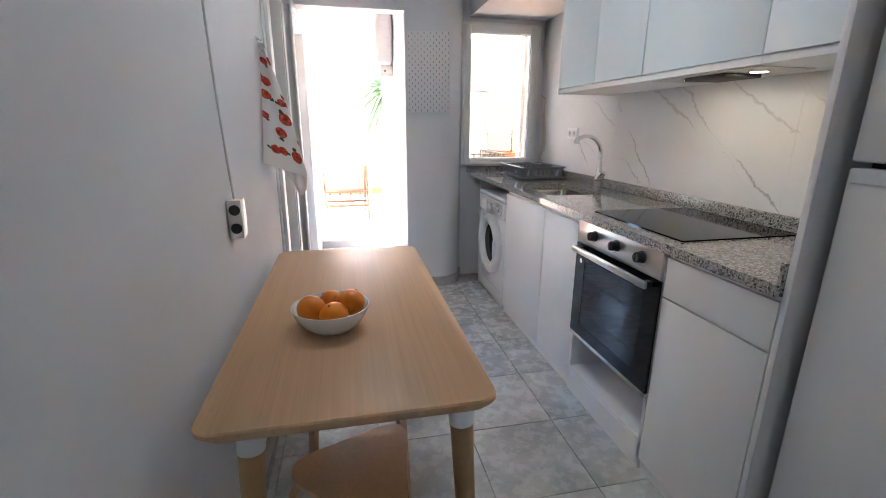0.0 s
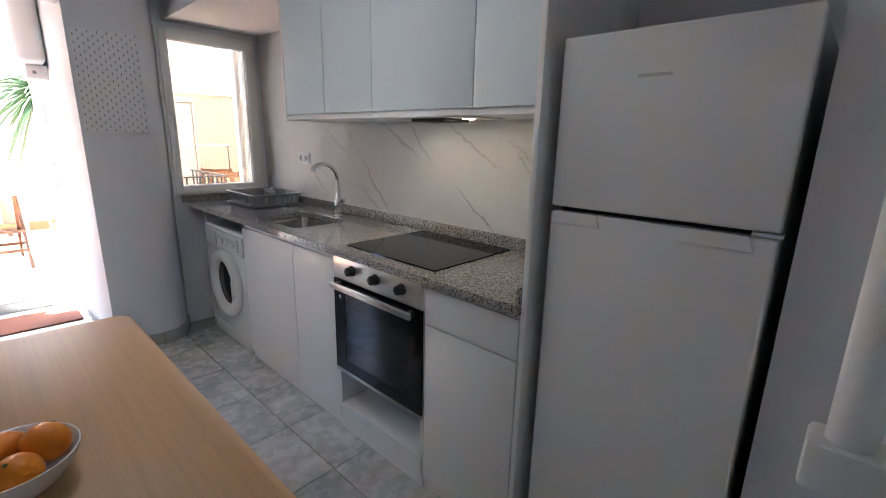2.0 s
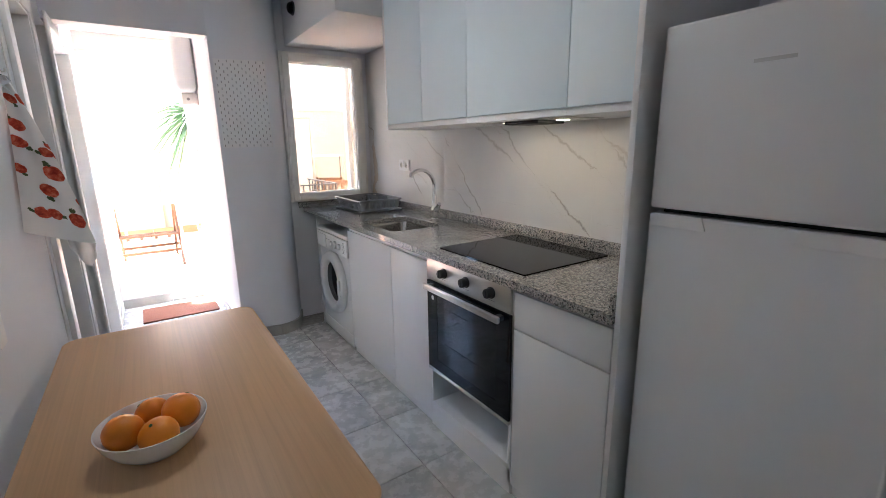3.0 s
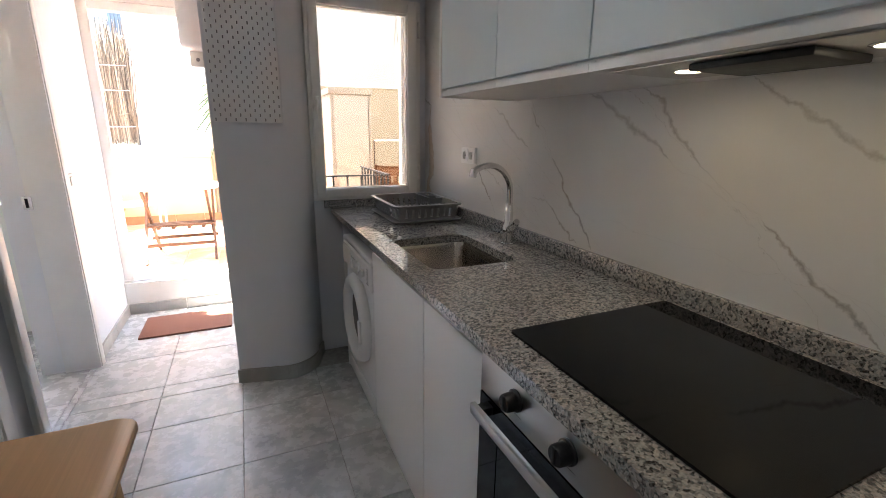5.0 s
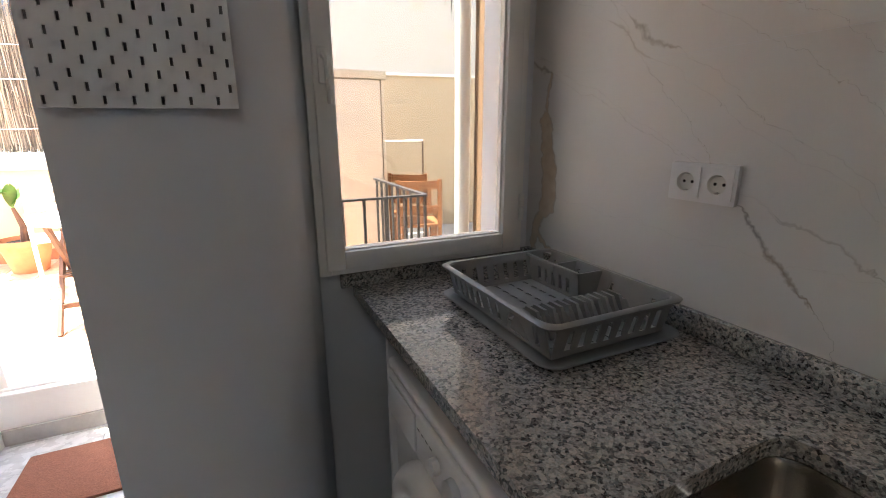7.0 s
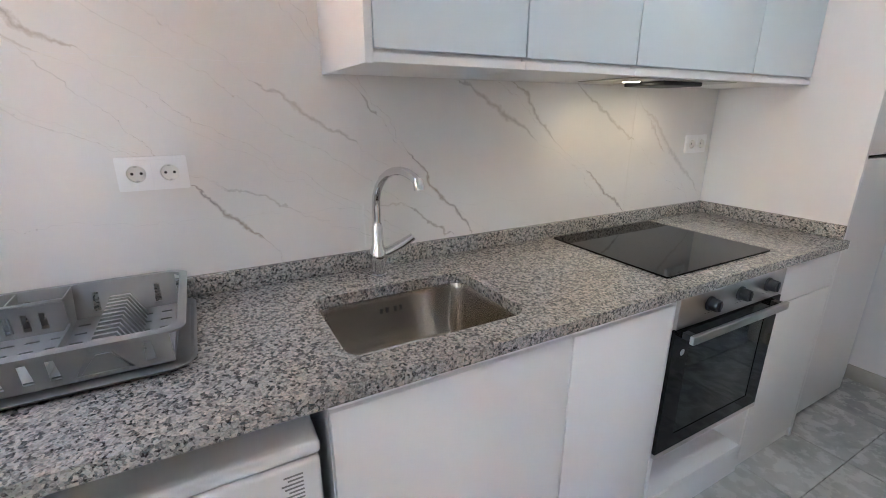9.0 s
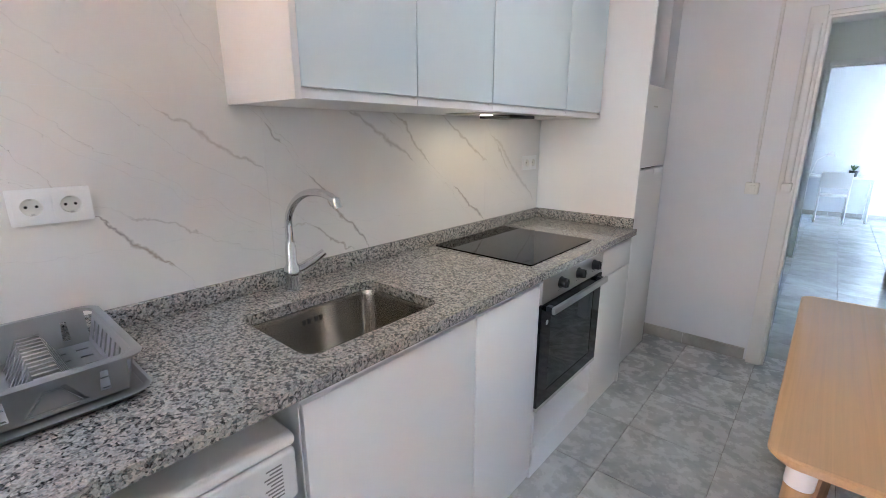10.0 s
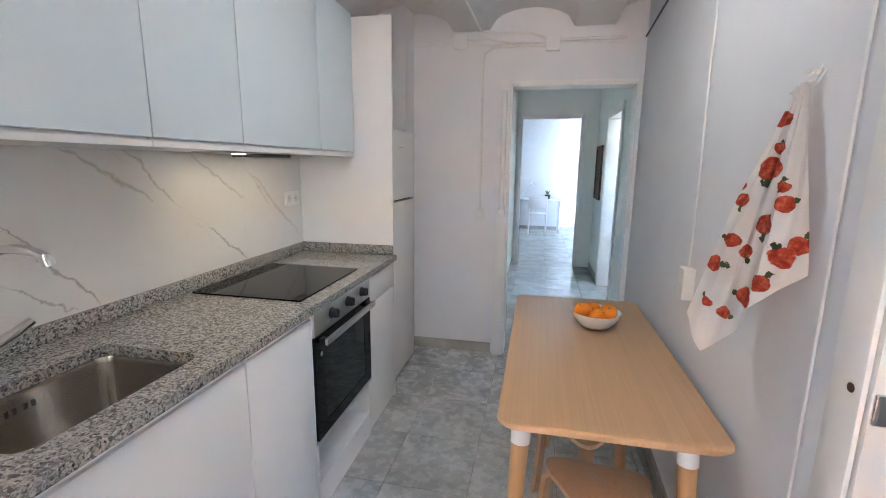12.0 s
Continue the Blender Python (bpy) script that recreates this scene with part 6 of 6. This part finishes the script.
ob = thing("yucca_plant", (-0.98, 5.7, GZ), "tall yucca with narrow drooping green leaves", "plant")
part("pot", lathe(bmesh.new(), [(0.12, GZ), (0.17, GZ + 0.28), (0.16, GZ + 0.28), (0.15, GZ + 0.25)], (-0.98, 5.7, 0), 24), CLAY, ob)
part("trunk", tube(bmesh.new(), [(-0.98, 5.7, GZ + 0.2), (-1.0, 5.7, 1.2), (-1.02, 5.68, 1.80)], [0.045, 0.04, 0.035]), TEAK, ob)
bm = bmesh.new()
for i in range(120):
    a = i * 2.399
    el = -0.9 + 2.0 * (i / 120)
    L = 0.46 + 0.14 * math.sin(i * 1.7)
    pts = []
    for u in (0, 0.3, 0.6, 0.85, 1.0):
        r = L * u
        pts.append((-1.02 + r * math.cos(a) * math.cos(el), 5.68 + r * math.sin(a) * math.cos(el), 1.84 + r * math.sin(el) - 1.1 * r * r))
    tube(bm, pts, [0.010, 0.015, 0.013, 0.008, 0.002], 4, False)
tagged(part("crown", bm, DARKLEAF, ob, smooth=False), kind="stuff")

# yard outside the kitchen window
yb = [(-1.5, 7.05), (2.3, 6.62), (2.3, 6.8), (-1.5, 7.2)]
structure("wall_yard_back", prism(bmesh.new(), yb, GZ, 2.05), CREAM, "cream rendered lower yard wall", "wall")
structure("wall_yard_upper", prism(bmesh.new(), [(x, y + 0.03) for x, y in yb], 2.05, 6.0), FLAKING, "tall white neighbouring wall with flaking paint", "wall")
structure("wall_neighbour", B(-2.33, -1.5, 7.05, 7.2, 1.18, 5.0), WALL_WARM, "tall white neighbouring wall behind the parapet", "wall")
structure("ledge", prism(bmesh.new(), [(-1.5, 7.02), (2.3, 6.59), (2.3, 6.65), (-1.5, 7.08)], 2.04, 2.07), WALL_WARM, "thin ledge line on the yard wall", "ledge")
structure("wall_yard_east", B(2.3, 2.45, 2.72, 7.05, GZ, 2.05), CREAM, "cream rendered yard side wall", "wall")
structure("wall_yard_east_upper", B(2.33, 2.45, 2.72, 7.05, 2.05, 5.0), FLAKING, "tall white side wall with flaking paint", "wall")
ob = thing("yard_cupboard", (0.1, 5.25, GZ), "tall beige plastic storage cupboard in the yard", "cupboard")
part("body", B(-0.14, 0.33, 5.05, 5.55, GZ, 1.80, bevel=0.004), BEIGE, ob)
part("cornice", B(-0.155, 0.345, 5.02, 5.56, 1.80, 1.865, bevel=0.004), TAUPE, ob, "darker beige top moulding")
part("door", B(-0.10, 0.29, 5.032, 5.049, GZ + 0.05, 1.79, bevel=0.003), BEIGE, ob)
for x in (-0.125, 0.30):
    part("side_post", B(x, x + 0.02, 5.036, 5.049, GZ, 1.80), TAUPE, ob)

ob = thing("iron_railing", (-0.5, 3.6, GZ), "black iron railing with square balusters round the light well", "railing")
RZ = 1.025
part("handrail", bar(bmesh.new(), (-1.05, 3.60, RZ), (0.085, 3.60, RZ), 0.03, 0.012), IRON, ob)
part("handrail", bar(bmesh.new(), (0.085, 3.60, RZ), (0.085, 4.6, RZ), 0.03, 0.012), IRON, ob)
part("bottom_rail", bar(bmesh.new(), (-1.05, 3.60, GZ + 0.1), (0.085, 3.60, GZ + 0.1), 0.03, 0.012), IRON, ob)
part("bottom_rail", bar(bmesh.new(), (0.085, 3.60, GZ + 0.1), (0.085, 4.6, GZ + 0.1), 0.03, 0.012), IRON, ob)
for i in range(10):
    x = -1.0 + i * 0.12
    part("baluster", B(x - 0.007, x + 0.007, 3.593, 3.607, GZ, RZ - 0.006), IRON, ob, smooth=False)
for i in range(1, 9):
    y = 3.6 + i * 0.12
    part("baluster", B(0.078, 0.092, y - 0.007, y + 0.007, GZ, RZ - 0.006), IRON, ob, smooth=False)
structure("yard_floor", B(-1.05, 3.5, 2.72, 3.67, -0.1, 0.121), GROUT, "yard floor outside the window", "floor")


def wooden_chair(x, y, turn):
    ob = thing("wooden_chair", (x, y, GZ), "honey-coloured wooden chair standing in the yard", "chair", "wooden chairs in the yard")
    m = Matrix.Translation((x, y, GZ)) @ Matrix.Rotation(turn, 4, "Z")

    def P(*p):
        return m @ Vector(p)
    part("seat", prism(bmesh.new(), [(P(a, b, 0).x, P(a, b, 0).y) for a, b in ((-0.2, -0.2), (0.2, -0.2), (0.18, 0.2), (-0.18, 0.2))], GZ + 0.44, GZ + 0.465), HONEYWOOD, ob)
    for sx in (-0.18, 0.18):
        part("leg", bar(bmesh.new(), P(sx, -0.18, 0), P(sx, -0.18, 0.44), 0.035, 0.035), HONEYWOOD, ob)
        part("back_post", bar(bmesh.new(), P(sx, 0.19, 0), P(sx, 0.22, 0.86), 0.035, 0.03), HONEYWOOD, ob)
    for z in (0.60, 0.81):
        part("back_rail", bar(bmesh.new(), P(-0.18, 0.21, z), P(0.18, 0.21, z), 0.02, 0.07), HONEYWOOD, ob)
    for i in range(3):
        part("back_slat", bar(bmesh.new(), P(-0.09 + i * 0.09, 0.208, 0.60), P(-0.09 + i * 0.09, 0.212, 0.81), 0.035, 0.012), HONEYWOOD, ob)
    return ob


wooden_chair(0.56, 4.95, 2.9)
wooden_chair(0.76, 5.5, 2.5)
ob = thing("clothes_rack", (0.76, 5.75, GZ), "thin metal clothes rack in the yard", "clothes rack")
for x in (0.55, 0.97):
    part("upright", tube(bmesh.new(), [(x, 5.75, GZ), (x, 5.75, 1.28)], 0.009), TEAK, ob)
part("bar", tube(bmesh.new(), [(0.55, 5.75, 1.28), (0.97, 5.75, 1.28)], 0.009), CORD, ob)
part("bar", tube(bmesh.new(), [(0.55, 5.75, GZ + 0.15), (0.97, 5.75, GZ + 0.15)], 0.009), CORD, ob)
ob = thing("drain_pipe", (0.05, 2.95, GZ), "cream drain pipe beside the window", "pipe")
part("pipe", tube(bmesh.new(), [(0.06, 3.1, GZ), (0.06, 3.1, 3.2)], 0.035, 16), PVC, ob)
ob = thing("reed_awning", (0.25, 3.6, 2.7), "frayed reed screen end hanging from a batten over the yard", "reed screen")
bm = bmesh.new()
for i in range(70):
    x = 0.20 + rng.uniform(0, 0.22)
    z1 = 1.95 + rng.uniform(0, 0.4)
    tube(bm, [(x, 3.6, 2.75), (x + rng.uniform(-0.06, 0.06), 3.6 + rng.uniform(-0.03, 0.03), z1)], [0.005, 0.003], 4, False)
tagged(part("reeds", bm, REED, ob, smooth=False), kind="stuff")
part("batten", B(0.15, 1.03, 3.59, 3.61, 2.74, 2.77), TEAK, ob)
for x in (0.24, 0.95):
    part("bracket", B(x, x + 0.03, 2.715, 3.64, 2.7705, 2.80), TEAK, ob, "wooden bracket fixed to the house wall")

# neighbouring houses beyond the parapet


def house(x, y, w, d, h, label, mat):
    ob = thing("house", (x, y, -3), label, "house", "houses beyond the terrace")
    part("wall", B(x - w / 2, x + w / 2, y, y + d, -3, h), mat, ob, smooth=False)
    part("roof", B(x - w / 2 - 0.3, x + w / 2 + 0.3, y - 0.3, y + d, h, h + 0.3), WALL_WARM, ob, smooth=False)
    for fl in range(int((h + 1) // 3)):
        for k in range(int(w // 2.0)):
            wx_ = x - w / 2 + 1.1 + k * 2.0
            z = 1.35 + fl * 3.0
            win = part("window", B(wx_ - 0.45, wx_ + 0.45, y - 0.04, y + 0.02, z, z + 1.9), TRIM, ob, smooth=False)
            part("pane", B(wx_ - 0.36, wx_ + 0.36, y - 0.05, y - 0.042, z + 0.08, z + 1.82), WINDOWDARK, win, smooth=False)
            bal = part("balcony", B(wx_ - 0.6, wx_ + 0.6, y - 0.7, y - 0.06, z - 0.12, z - 0.02), WALL_WARM, ob, smooth=False)
            bm = bmesh.new()
            for i in range(12):
                xx = wx_ - 0.58 + i * 0.1054
                box(bm, xx - 0.01, xx + 0.01, y - 0.69, y - 0.67, z - 0.02, z + 0.9)
            box(bm, wx_ - 0.6, wx_ + 0.6, y - 0.7, y - 0.66, z + 0.9, z + 0.94)
            part("railing", bm, IRON, bal, "black iron balcony railing", smooth=False)
    return ob


house(-7.5, 19, 12, 8, 10.5, "cream apartment house with iron balconies", FACADE)
house(5.5, 22, 11, 8, 8.0, "white apartment house with iron balconies", WALL_WARM)

# ---- tiles, piece by piece ----


def tile_mesh(name, w, d, h, mat):
    bm = bmesh.new()
    loft(bm, [[(0, 0, 0), (w, 0, 0), (w, d, 0), (0, d, 0)], [(0, 0, h - 0.0012), (w, 0, h - 0.0012), (w, d, h - 0.0012), (0, d, h - 0.0012)], [(0.0012, 0.0012, h), (w - 0.0012, 0.0012, h), (w - 0.0012, d - 0.0012, h), (0.0012, d - 0.0012, h)]])
    bmesh.ops.recalc_face_normals(bm, faces=bm.faces[:])
    me = bpy.data.meshes.new(name)
    bm.to_mesh(me)
    bm.free()
    me.materials.append(mat)
    return me


def lay(parent, x0, x1, y0, y1, z, ox, oy, px, py, mat, joint=0.003, h=0.006):
    """Square tiles on a grid through (ox, oy), cut at the edges."""
    cache = {}
    i0, i1 = math.floor((x0 - ox) / px), math.ceil((x1 - ox) / px)
    j0, j1 = math.floor((y0 - oy) / py), math.ceil((y1 - oy) / py)
    for i in range(i0, i1):
        for j in range(j0, j1):
            a0, a1 = max(x0, ox + i * px + joint / 2), min(x1, ox + (i + 1) * px - joint / 2)
            b0, b1 = max(y0, oy + j * py + joint / 2), min(y1, oy + (j + 1) * py - joint / 2)
            if a1 - a0 < 0.01 or b1 - b0 < 0.01:
                continue
            key = (round(a1 - a0, 4), round(b1 - b0, 4))
            if key not in cache:
                cache[key] = tile_mesh("tile", *key, h, mat)
            t = new("tile", cache[key])
            t.parent = parent
            t.location = (a0, b0, z - h)


lay(FLOOR, XL, -0.002, YN - 0.15, 2.285, 0.002, -0.80, 0.355, 0.40, 0.41, FLOORTILE)
lay(FLOOR, XL, -1.212, 2.288, 3.66, 0.002, -0.80, 0.355, 0.40, 0.41, FLOORTILE)
lay(FLOOR, -3.4, XL - 0.003, 1.27, 3.5, 0.002, -0.80, 0.355, 0.40, 0.41, FLOORTILE)
lay(HALLFLOOR, -3.1, -0.2, -8.6, -1.403, 0.002, -0.80, 0.355, 0.40, 0.41, HALLTILE)
lay(TERRACE, -3.8, 0.1, 3.80, 6.88, GZ + 0.002, -2.0, 3.80, 0.30, 0.30, COTTO, 0.008)

# marble-look wall tiles behind the counter
cache = {}
for y0, y1 in ((-0.424, 0.1346), (0.1354, 1.3346), (1.3354, 2.498)):
    for z0, z1 in ((0.60, 0.9446), (0.9454, 1.5446), (1.5454, 2.1446), (2.1454, 2.42)):
        bm = B(-0.0009, 0.0, y0, y1, z0, z1)
        part("tile", bm, MARBLE, WALL_E, smooth=False, origin=(0, y0, z0))
